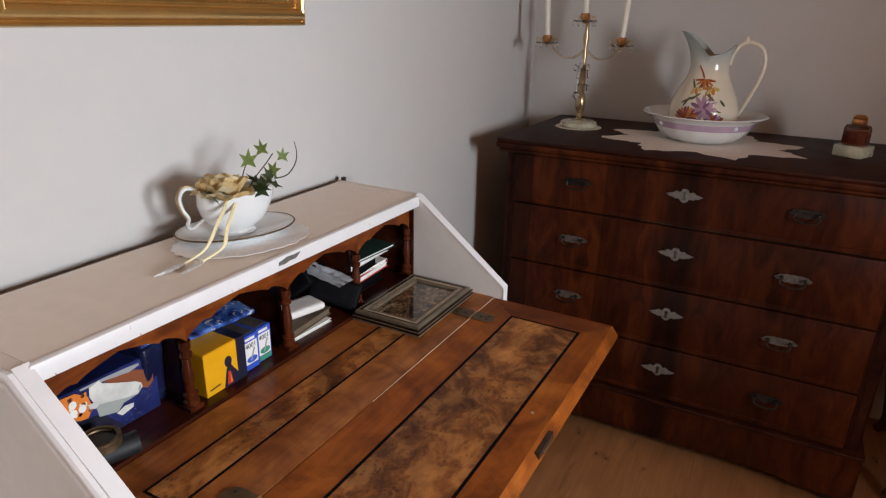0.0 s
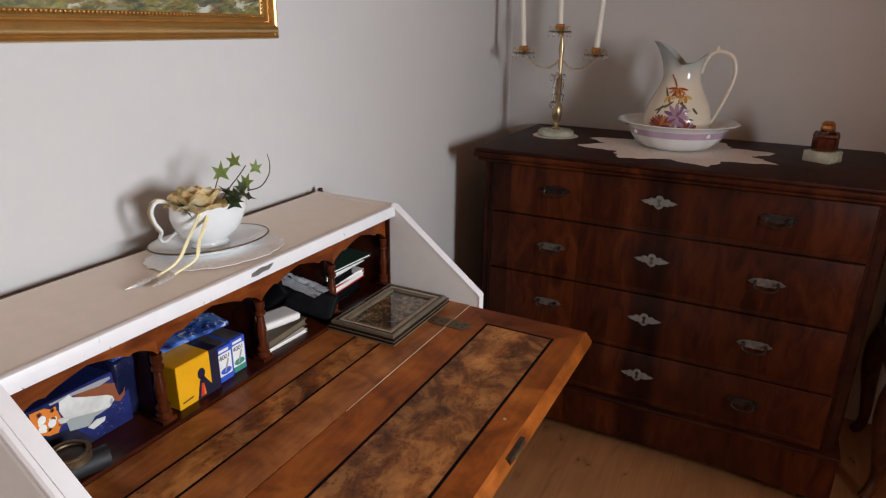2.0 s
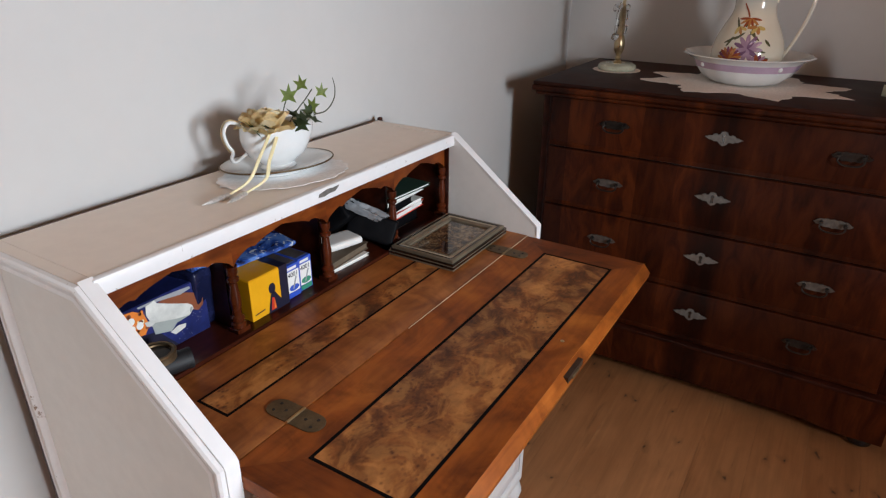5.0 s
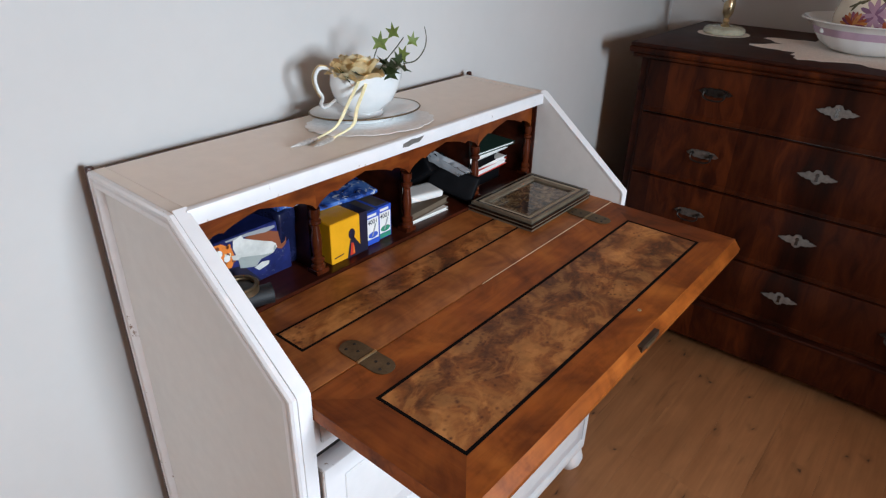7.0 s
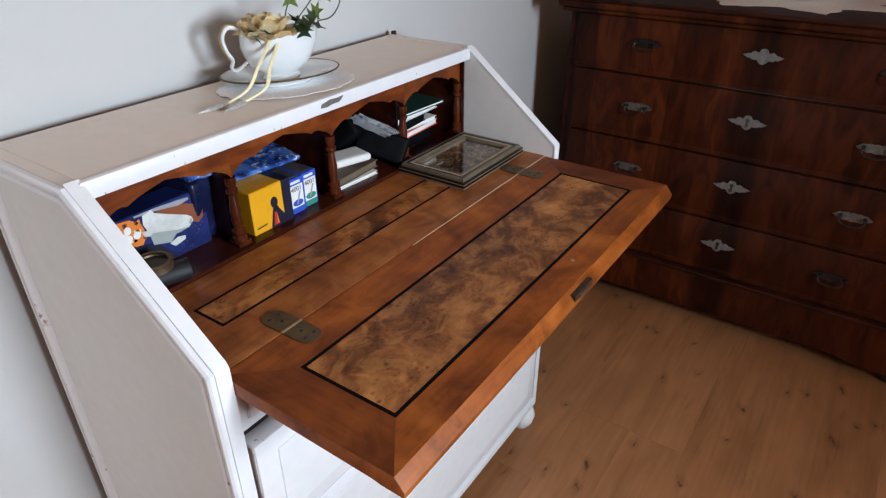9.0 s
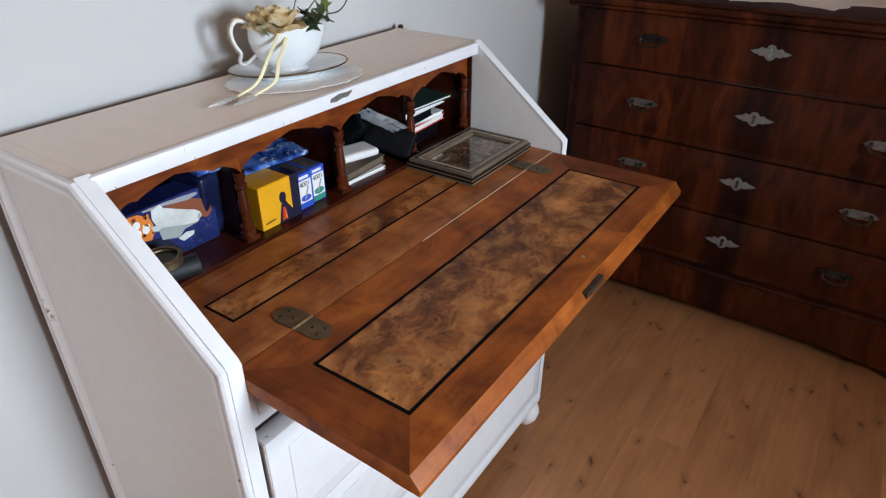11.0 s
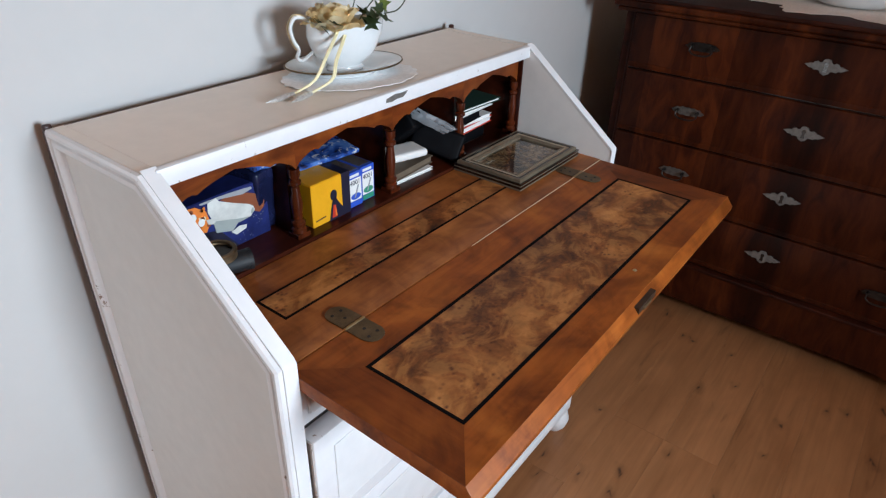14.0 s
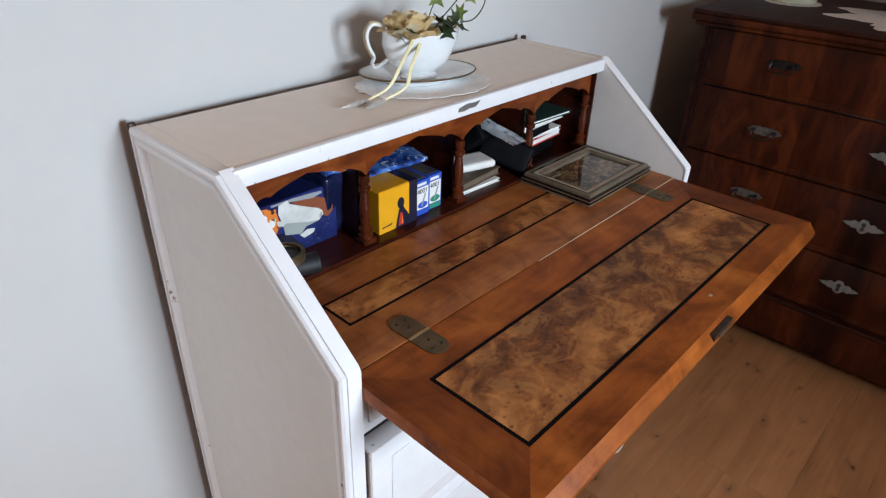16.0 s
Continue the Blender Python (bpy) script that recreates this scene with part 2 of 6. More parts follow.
for silk in (ROSE, ROSE_PALE):
    tree = silk.node_tree
    thin, both = tree.nodes.new("ShaderNodeBsdfTranslucent"), tree.nodes.new("ShaderNodeMixShader")
    shader = tree.nodes["Principled BSDF"]
    thin.inputs["Color"].default_value = (0.95, 0.82, 0.55, 1)
    both.inputs[0].default_value = 0.4
    tree.links.new(shader.outputs[0], both.inputs[1])
    tree.links.new(thin.outputs[0], both.inputs[2])
    tree.links.new(both.outputs[0], tree.nodes["Material Output"].inputs["Surface"])
RIBBON = plain("cream_ribbon", (0.86, 0.77, 0.48), 0.6, vary=0.1, scale=90, bump=0.5)
LEAF = plain("green_ivy_leaf", (0.24, 0.32, 0.08), 0.45, vary=0.4, scale=70)
LEAF_D = plain("dark_green_leaf", (0.055, 0.085, 0.028), 0.45, vary=0.4, scale=70)
STEM = plain("dark_vine_stem", (0.05, 0.055, 0.025), 0.6)


def flat(name, c, rough=0.5):
    return plain(name, c, rough, vary=0.06, scale=40, bump=0.05)


BLACKCLOTH = plain("black_fabric", (0.003, 0.003, 0.004), 0.6, vary=0.4, scale=60, bump=0.5)
BLACKCLOTH.node_tree.nodes["Principled BSDF"].inputs["Specular IOR Level"].default_value = 0.10
YELLOW = flat("yellow_card", (0.76, 0.36, 0.008), 0.4)
NAVY = flat("navy_card", (0.012, 0.012, 0.03), 0.4)
BLUE = flat("blue_card", (0.03, 0.09, 0.50), 0.35)
BLUEDARK = plain("deep_blue_print", (0.014, 0.021, 0.105), 0.3, vary=0.7, scale=14)
PAPER = flat("white_paper", (0.78, 0.77, 0.74), 0.6)
GREENCARD = flat("green_card", (0.03, 0.25, 0.15), 0.5)
GREENBOOK = flat("dark_green_cover", (0.02, 0.055, 0.04), 0.5)
GREYBOOK = plain("grey_brown_cover", (0.135, 0.098, 0.066), 0.6, vary=0.2)
ORANGE = flat("orange_print", (0.72, 0.20, 0.03), 0.4)
TANK = flat("rust_print", (0.24, 0.07, 0.03), 0.4)
GREYPRINT = flat("grey_print", (0.32, 0.33, 0.35), 0.4)
BROWNPRINT = plain("dark_brown_print", (0.085, 0.07, 0.06), 0.4, vary=0.5, scale=60)
RED = flat("red_print", (0.55, 0.04, 0.02), 0.4)


# ---- building helpers ----
def box(bm, x0, x1, y0, y1, z0, z1, bevel=0.0, turn=None, seg=1):
    vs = [bm.verts.new((x, y, z)) for x in (x0, x1) for y in (y0, y1) for z in (z0, z1)]
    fs = [bm.faces.new([vs[i] for i in q]) for q in ((0, 1, 3, 2), (4, 6, 7, 5), (0, 4, 5, 1), (2, 3, 7, 6), (0, 2, 6, 4), (1, 5, 7, 3))]
    if bevel:
        r = bmesh.ops.bevel(bm, geom=list({e for f in fs for e in f.edges}), offset=bevel, segments=seg, affect="EDGES", profile=0.5)
        vs = list({v for f in r["faces"] for v in f.verts} | {v for v in vs if v.is_valid})
    if turn:
        (cx, cy), a = turn
        bmesh.ops.rotate(bm, verts=vs, cent=(cx, cy, z0), matrix=Matrix.Rotation(radians(a), 3, "Z"))
    return vs


def prism(bm, pts, axis, a, b, bevel=0.0):
    """A polygon in the plane across the axis, pushed from a to b along it. pts are (y, z), (x, z) or (x, y)."""
    put = {"x": lambda p, d: (d, p[0], p[1]), "y": lambda p, d: (p[0], d, p[1]), "z": lambda p, d: (p[0], p[1], d)}[axis]
    lo, hi = [bm.verts.new(put(p, a)) for p in pts], [bm.verts.new(put(p, b)) for p in pts]
    fs = [bm.faces.new(lo), bm.faces.new(hi[::-1])]
    n = len(pts)
    for i in range(n):
        fs.append(bm.faces.new((lo[i], hi[i], hi[(i + 1) % n], lo[(i + 1) % n])))
    if bevel:
        bmesh.ops.bevel(bm, geom=list({e for f in fs[:2] for e in f.edges}), offset=bevel, segments=2, affect="EDGES", profile=0.5)
    bmesh.ops.recalc_face_normals(bm, faces=bm.faces[:])


def lathe(bm, prof, at=(0, 0, 0), seg=24, sx=1.0, sy=1.0, turn=0.0, wave=0.0, waves=0, caps=True):
    """Turns (radius, z) pairs round an upright axis; sx and sy make it oval; wave ripples the rim."""
    rings = []
    for r, z in prof:
        ring = []
        for i in range(seg):
            a = 2 * math.pi * i / seg
            k = r * (1 + wave * math.cos(waves * a)) if waves else r
            x, y = k * sx * math.cos(a), k * sy * math.sin(a)
            c, s = math.cos(radians(turn)), math.sin(radians(turn))
            ring.append(bm.verts.new((at[0] + x * c - y * s, at[1] + x * s + y * c, at[2] + z)))
        rings.append(ring)
    for p, q in zip(rings, rings[1:]):
        for i in range(seg):
            bm.faces.new((p[i], p[(i + 1) % seg], q[(i + 1) % seg], q[i]))
    if caps and prof[0][0] > 1e-6:
        bm.faces.new(rings[0][::-1])
    if caps and prof[-1][0] > 1e-6:
        bm.faces.new(rings[-1])
    bmesh.ops.remove_doubles(bm, verts=bm.verts[:], dist=1e-6)
    bmesh.ops.recalc_face_normals(bm, faces=bm.faces[:])


def smooth_path(pts, steps=6):
    """A Catmull-Rom curve through the points."""
    p = [Vector(q) for q in pts]
    p = [p[0] * 2 - p[1], *p, p[-1] * 2 - p[-2]]
    out = []
    for i in range(1, len(p) - 2):
        for k in range(steps):
            t = k / steps
            a, b, c, d = p[i - 1 : i + 3]
            out.append(0.5 * (2 * b + (c - a) * t + (2 * a - 5 * b + 4 * c - d) * t * t + (3 * b - a - 3 * c + d) * t ** 3))
    return out + [p[-2]]


def tube(bm, pts, radius, seg=8, flat_by=1.0, steps=6):
    """A round or flattened rod along a curve; radius is one number or one for each end and between."""
    path = smooth_path(pts, steps)
    rad = radius if isinstance(radius, (list, tuple)) else (radius, radius)
    rings = []
    side = None
    for i, p in enumerate(path):
        d = (path[min(i + 1, len(path) - 1)] - path[max(i - 1, 0)]).normalized()
        if side is None:
            side = d.cross(Vector((0, 0, 1)))
            if side.length < 0.1:
                side = d.cross(Vector((0, 1, 0)))
        side = (side - d * side.dot(d)).normalized()
        up = d.cross(side)
        f = i / (len(path) - 1) * (len(rad) - 1)
        k = min(int(f), len(rad) - 2)
        r = rad[k] + (rad[k + 1] - rad[k]) * (f - k)
        rings.append([bm.verts.new(p + side * (r * math.cos(2 * math.pi * j / seg)) + up * (r * flat_by * math.sin(2 * math.pi * j / seg))) for j in range(seg)])
    for a, b in zip(rings, rings[1:]):
        for j in range(seg):
            bm.faces.new((a[j], a[(j + 1) % seg], b[(j + 1) % seg], b[j]))
    bm.faces.new(rings[0][::-1]), bm.faces.new(rings[-1])
    bmesh.ops.recalc_face_normals(bm, faces=bm.faces[:])


def thing(name, at, label, category, group="", kind=""):
    ob = new(name)
    ob.location = at
    ob.empty_display_size = 0.05
    return tagged(ob, label, category, group, kind)


def part(name, bm, material, parent=None, label="", soft=True, angle=35):
    """Links a bmesh, drawn in room coordinates, as one mesh under a thing or a part."""
    root = parent
    while root is not None and root.parent is not None:
        root = root.parent
    if root is not None:
        bmesh.ops.translate(bm, verts=bm.verts[:], vec=-root.location)
    me = bpy.data.meshes.new(name)
    bm.to_mesh(me)
    bm.free()
    me.materials.append(material)
    if soft:
        me.shade_smooth()
        me.set_sharp_from_angle(angle=radians(angle))
    ob = new(name, me)
    if parent is not None:
        ob.parent = parent
    if label:
        ob["label"] = label
    return ob


def one(fn, *args, **kw):
    """A fresh bmesh with one shape in it."""
    bm = bmesh.new()
    fn(bm, *args, **kw)
    return bm


def lone(name, at, bm, material, label, category, group="", kind="", **kw):
    """A thing that is a single mesh, with its origin at its base."""
    bmesh.ops.translate(bm, verts=bm.verts[:], vec=-Vector(at))
    ob = part(name, bm, material, **kw)
    ob.location = at
    return tagged(ob, label, category, group, kind)


# ---- room ----
def glazing(name, at, put, hole):
    """A casement in a wall opening: a mitred frame and one clear pane."""
    a, b, c, d = hole
    win = thing(name, at, "unseen white framed window with a clear pane", "window", kind="structure")

    def slab(u0, u1, w0, w1, v0, v1):
        (x0, y0, z0), (x1, y1, z1) = put(u0, v0, w0), put(u1, v1, w1)
        return one(box, min(x0, x1), max(x0, x1), min(y0, y1), max(y0, y1), z0, z1, 0.003)
    for u0, u1, w0, w1 in ((a, a + 0.05, c, d), (b - 0.05, b, c, d), (a + 0.05, b - 0.05, c, c + 0.05), (a + 0.05, b - 0.05, d - 0.05, d)):
        part("window_frame", slab(u0, u1, w0, w1, 0.05, 0.11), WHITE, win)
    pane = part("pane", slab(a + 0.05, b - 0.05, c + 0.05, d - 0.05, 0.078, 0.086), CLEAR, win, soft=False)
    pane.visible_shadow = False


def room():
    T = 0.15
    X0, X1, Y0, Y1 = WEST, WALL_X, SOUTH, WALL_Y
    S = dict(kind="structure", soft=False)
    lone("wall_north", (0, Y1, 0), one(box, X0 - T, X1 + T, Y1, Y1 + T, 0, HIGH), WALL, "smooth pale grey painted wall behind the desk", "wall", **S)
    lone("wall_east", (X1, 0, 0), one(box, X1, X1 + T, Y0, Y1, 0, HIGH), WALL, "smooth pale grey painted wall behind the chest", "wall", **S)
    a, b, c, d = FILL_WIN
    bm = bmesh.new()
    box(bm, X0 - T, X0, Y0, a, 0, HIGH), box(bm, X0 - T, X0, b, Y1, 0, HIGH)
    box(bm, X0 - T, X0, a, b, 0, c), box(bm, X0 - T, X0, a, b, d, HIGH)
    lone("wall_west", (X0, 0, 0), bm, WARM_BOUNCE, "unseen warm brown side wall with an opening, coloured to warm the bounced light", "wall", **S)
    bm = bmesh.new()
    a, b, c, d = WIN
    # thick unseen wall whose cheeks cut the slanting light
    Q = Y0 - DEEP
    box(bm, X0 - T, a, Q, Y0, 0, HIGH), box(bm, b, X1 + T, Q, Y0, 0, HIGH)
    box(bm, a, b, Q, Y0, 0, c), box(bm, a, b, Q, Y0, d, HIGH)
    lone("wall_south", (0, Y0, 0), bm, WARM_BOUNCE, "unseen warm brown wall with a deep window opening, added to shape the light", "wall", **S)
    # unseen ceiling, here as a warm reflector
    lone("ceiling", (0, 0, HIGH), one(box, X0 - T, X1 + T, Y0 - DEEP, Y1 + T, HIGH, HIGH + 0.1), CEIL, "unseen plain ceiling in orange-brown, coloured to warm the bounced light", "ceiling", **S)
    glazing("window_1", (WX, Y0 - DEEP + 0.15, WIN[2]), lambda u, v, w: (u, Y0 - DEEP + 0.15 - v, w), WIN)
    # made-up casement round the side fill lamp
    glazing("fill_window", (X0, W2Y, FILL_WIN[2]), lambda u, v, w: (X0 - v, u, w), FILL_WIN)


room()


# ---- secretary desk ----
XL, XR = -0.008, 0.857            # inner faces of the two sides
ZF, ZT = 0.80, 1.003           # writing height, top
YB = 0.436                     # back of the case
SIDE_OUT = 0.023
PROFILE = ((YB, 0.075), (YB, ZT), (0.205, ZT), (-0.020, 0.824), (-0.020, 0.075))


def inset(pts, d):
    """The polygon shrunk by d on every side."""
    n, out = len(pts), []
    for i in range(n):
        p, q, r = (Vector(pts[(i + k) % n]) for k in (-1, 0, 1))
        a, b = (q - p).normalized(), (r - q).normalized()
        na, nb = Vector((-a.y, a.x)), Vector((-b.y, b.x))
        if sum(pts[j][0] * pts[(j + 1) % n][1] - pts[(j + 1) % n][0] * pts[j][1] for j in range(n)) < 0:
            na, nb = -na, -nb
        k = (na + nb) / (1 + na.dot(nb))
        out.append(tuple(q + k * d))
    return out


def rim(bm, pts, steps):
    """A moulding round a polygon in the (y, z) plane: steps are (inset, x) pairs across its section."""
    rings = [[bm.verts.new((x, *p)) for p in inset(pts, d)] for d, x in steps]
    n = len(pts)
    for a, b in zip(rings, rings[1:]):
        for i in range(n):
            bm.faces.new((a[i], a[(i + 1) % n], b[(i + 1) % n], b[i]))
    bmesh.ops.recalc_face_normals(bm, faces=bm.faces[:])


def desk_side(desk, inner, outer):
    s = 1 if outer > inner else -1
    core = part("side_panel", one(prism, PROFILE, "x", inner, outer - s * 0.004), SIDE, desk)
    x = outer - s * 0.004
    steps = ((0.000, x), (0.000, x + s * 0.006), (0.003, x + s * 0.009), (0.007, x + s * 0.009), (0.010, x + s * 0.005), (0.013, x + s * 0.008),
             (0.019, x + s * 0.009), (0.023, x + s * 0.006), (0.026, x + s * 0.001), (0.027, x - s * 0.001))
    part("moulding", one(rim, PROFILE, steps), WHITE_WORN, core, "rubbed white moulding round the side panel")
    lo, hi = sorted((inner, outer - s * 0.004))
    part("top_cap", one(box, lo + 0.0005, hi - 0.0005, 0.209, YB - 0.001, ZT - 0.001, ZT + 0.0006), TAN, core, "beige painted upper edge", soft=False)
    e = bmesh.new()
    slope = ((0.205, ZT), (0.2075, ZT + 0.004), (-0.0185, 0.830), (-0.0225, 0.823), (-0.0225, 0.075), (-0.020, 0.075), (-0.020, 0.824))
    prism(e, slope, "x", inner - s * 0.001, outer - s * 0.004)
    part("front_edge", e, WHITE_WORN, core, "white painted front edge, rubbed at corners")
    return core


def scallop(bm, x0, x1, y0, y1, top, low, high):
    """One bay of the carved apron: a double ogee arch cut from a board."""
    n = 28
    pts = [(x0, top)]
    for i in range(n + 1):
        u = i / n
        v = min(u, 1 - u) * 2
        z = low + (high - low) * (0.62 * min(1, v / 0.34) ** 0.6 if v < 0.34 else 0.62 - 0.10 * math.sin(min(1, (v - 0.34) / 0.16) * math.pi) + (0.38 * ((v - 0.5) / 0.5) ** 0.8 if v > 0.5 else 0))
        pts.append((x0 + (x1 - x0) * u, z))
    pts.append((x1, top))
    prism(bm, pts, "y", y0, y1)


def hinge(desk, parent, x):
    """A brass flap hinge: two screwed leaves with round ends and a barrel."""
    h = None
    bm = bmesh.new()
    w, l = 0.0180, 0.047
    pts = [(x - w, 0.003)] + [(x + w * math.cos(a), l - w * 0.9 + w * math.sin(a)) for a in np.linspace(math.pi, 0, 9)] + [(x + w, 0.003)]
    prism(bm, pts, "z", ZF + 0.0006, ZF + 0.002)
    h = part("hinge", bm, BRASS, parent, "worn brass flap hinge")
    bm = bmesh.new()
    prism(bm, [(p, -q) for p, q in pts], "z", ZF + 0.0006, ZF + 0.002)
    part("leaf", bm, BRASS, h)
    part("barrel", one(tube, ((x - w, 0, ZF + 0.001), (x + w, 0, ZF + 0.001)), 0.0026), BRASS_B, h)
    for dx, y in ((-0.008, 0.034), (0.008, 0.034), (0, 0.018), (-0.008, -0.034), (0.008, -0.034), (0, -0.018)):
        part("screw", one(lathe, ((0.0026, 0), (0.0022, 0.0006), (0, 0.0007)), (x + dx, y, ZF + 0.002), 10), DARKMETAL, h)


def frame_line(bm, x0, x1, y0, y1, w, z0, z1):
    """A rectangular line of width w outside a rectangle."""
    box(bm, x0 - w, x1 + w, y0 - w, y0, z0, z1), box(bm, x0 - w, x1 + w, y1, y1 + w, z0, z1)
    box(bm, x0 - w, x0, y0, y1, z0, z1), box(bm, x1, x1 + w, y0, y1, z0, z1)


def desk():
    d = thing("secretary_desk", (0.43, 0.22, 0), "white painted slant-front secretary desk with its wooden flap open", "desk")
    desk_side(d, XL, XL - SIDE_OUT), desk_side(d, XR, XR + SIDE_OUT)
    top = part("top", one(box, XL, XR, 0.212, YB, ZT - 0.022, ZT, 0.0015), TAN, d, "beige painted top board")
    part("top_edge", one(box, XL - 0.004, XR + 0.004, 0.199, 0.2125, ZT - 0.024, ZT + 0.0015, 0.003, None, 2), WHITE_WORN, top, "white painted front edge, chipped")
    part("strike_plate", one(prism, ((0.397, ZT - 0.013), (0.412, ZT - 0.0145), (0.424, ZT - 0.012), (0.440, ZT - 0.0125), (0.449, ZT - 0.007), (0.452, ZT - 0.0035), (0.436, ZT - 0.0045), (0.420, ZT - 0.0030), (0.408, ZT - 0.0055), (0.399, ZT - 0.0070)), "y", 0.1982, 0.2), PEWTER, top, "scratched grey metal strike plate with chipped paint")
    bk = bmesh.new()
    box(bk, XL - SIDE_OUT - 0.003, XR + 0.046, YB, YB + 0.012, 0.08, ZT - 0.003, 0.002)
    for x in (XL - SIDE_OUT - 0.003, XR + 0.034):
        box(bk, x, x + 0.012, YB + 0.001, YB + 0.011, ZT - 0.006, ZT + 0.005, 0.003, None, 2)
    part("back_panel", bk, DARKWOOD, d, "dark brown wooden back board")
    # writing bed behind the seam
    bed = part("writing_bed", one(box, XL, XR, 0.001, 0.205, ZF - 0.018, ZF, 0.0008), BED, d, "brown veneered writing bed")
    part("veneer_inlay", one(box, 0.062, 0.795, 0.081, 0.136, ZF - 0.002, ZF + 0.0004), BURL, bed, "burl veneer strip")
    part("stringing", one(frame_line, 0.062, 0.795, 0.081, 0.136, 0.004, ZF - 0.002, ZF + 0.0006), BLACKLINE, bed, soft=False)
    # flap
    F0, F1, FY = -0.0065, 0.853, -0.268
    core = bmesh.new()
    prism(core, ((-0.001, ZF - 0.022), (-0.001, ZF - 0.0012), (FY, ZF - 0.0012), (FY - 0.013, ZF - 0.017), (FY - 0.012, ZF - 0.026), (FY + 0.02, ZF - 0.026), (FY + 0.03, ZF - 0.022)), "x", F0, F1, 0.0012)
    flap = part("flap", core, CHERRY, d, "open fall flap veneered in orange-brown wood and burl")
    a, b, c, e = 0.058, 0.788, -0.219, -0.070
    for nm, pts, m in (("back_veneer", ((F0, -0.0012), (F1, -0.0012), (b, e), (a, e)), CHERRY), ("front_veneer", ((F0, FY), (a, c), (b, c), (F1, FY)), CHERRY),
                       ("end_veneer", ((F0, -0.0012), (a, e), (a, c), (F0, FY)), CHERRY_END), ("end_veneer", ((F1, -0.0012), (F1, FY), (b, c), (b, e)), CHERRY_END)):
        part(nm, one(prism, pts, "z", ZF - 0.0011, ZF), m, flap, soft=False)
    part("veneer_inlay", one(box, a, b, c, e, ZF - 0.0015, ZF + 0.0003), BURL, flap, "burl veneer panel", soft=False)
    part("stringing", one(frame_line, a + 0.005, b - 0.005, c + 0.005, e - 0.005, 0.005, ZF - 0.001, ZF + 0.0006), BLACKLINE, flap, soft=False)
    part("seam_edge", one(prism, ((0.38, -0.0004), (0.60, -0.0010), (F1, -0.0012), (F1, 0.0006), (0.60, 0.0004), (0.38, -0.0002)), "z", ZF - 0.002, ZF + 0.0007), PALE, flap, "pale raw edge along the seam")
    hinge(d, flap, 0.110), hinge(d, flap, 0.750)
    lock = part("lock", one(prism, [(0.400 + x, z) for x, z in ((0, ZF - 0.021), (0.062, ZF - 0.021), (0.062, ZF - 0.006), (0, ZF - 0.006))], "y", FY - 0.0125, FY - 0.002), BRONZE, flap, "dark metal lock plate in the flap edge")
    part("lock_bolt", one(box, 0.416, 0.446, FY - 0.0145, FY - 0.004, ZF - 0.017, ZF - 0.010, 0.001), BRASS, lock)
    part("brass_pin", one(lathe, ((0.0035, 0), (0.0028, 0.001), (0, 0.0013)), (0.484, -0.236, ZF), 12), BRASS_B, flap)
    # pigeonholes; floor, linings and dividers have the bays' shade in their colour
    inner = part("pigeonhole_case", one(box, XL, XR, 0.206, 0.436, ZF - 0.018, ZF + 0.006, 0.001), MAHOG_SHADED, d, "red-brown wooden pigeonhole interior")
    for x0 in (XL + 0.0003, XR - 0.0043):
        part("side_lining", one(box, x0, x0 + 0.004, 0.212, 0.434, ZF + 0.006, ZT - 0.023), MAHOG_SHADED, inner)
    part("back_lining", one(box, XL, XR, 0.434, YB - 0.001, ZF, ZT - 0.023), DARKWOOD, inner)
    cols = (0.002, 0.217, 0.439, 0.651, 0.852)
    rail = part("apron_rail", one(box, XL, XR, 0.236, 0.243, 0.962, ZT - 0.0225), MAHOG, inner)
    for x0, x1 in zip(cols, cols[1:]):
        part("apron", one(scallop, x0, x1, 0.222, 0.236, ZT - 0.0225, 0.924, 0.960), MAHOG, inner, "scalloped red-brown apron", angle=25)
    prof = ((0.0, 0.0), (0.0125, 0.0), (0.0125, 0.014), (0.0095, 0.017), (0.012, 0.021), (0.012, 0.026), (0.0075, 0.030), (0.0088, 0.046), (0.0098, 0.060), (0.0075, 0.078),
            (0.0068, 0.088), (0.0105, 0.092), (0.0105, 0.097), (0.007, 0.100), (0.0098, 0.106), (0.0098, 0.118), (0, 0.118))
    for i, x in enumerate(cols):
        col = bmesh.new()
        lathe(col, prof, (x, 0.229, ZF + 0.006), 16)
        box(col, x - 0.013, x + 0.013, 0.216, 0.242, ZF + 0.004, ZF + 0.014, 0.001)
        if i in (0, 4):
            bmesh.ops.bisect_plane(col, geom=col.verts[:] + col.edges[:] + col.faces[:], plane_co=(XL if i == 0 else XR, 0, 0), plane_no=(1, 0, 0), clear_outer=i == 4, clear_inner=i == 0)
        part("column", col, MAHOG_UP, inner)
        if i not in (0, 4):
            part("divider", one(box, x - 0.003, x + 0.003, 0.243, 0.434, ZF + 0.006, ZT - 0.023), MAHOG_SHADED, inner)
    # lower case
    case = bmesh.new()
    box(case, XL, XR, 0.005, YB - 0.001, 0.075, ZF - 0.028)
    part("carcass", case, WHITE, d)
    rail = part("front_rail", one(box, XL, XR, -0.008, 0.005, 0.700, ZF - 0.030, 0.002), WHITE_WORN, d)
    part("rail_moulding", one(box, XL + 0.02, XR - 0.02, -0.012, -0.008, 0.716, 0.752, 0.003), WHITE, rail)
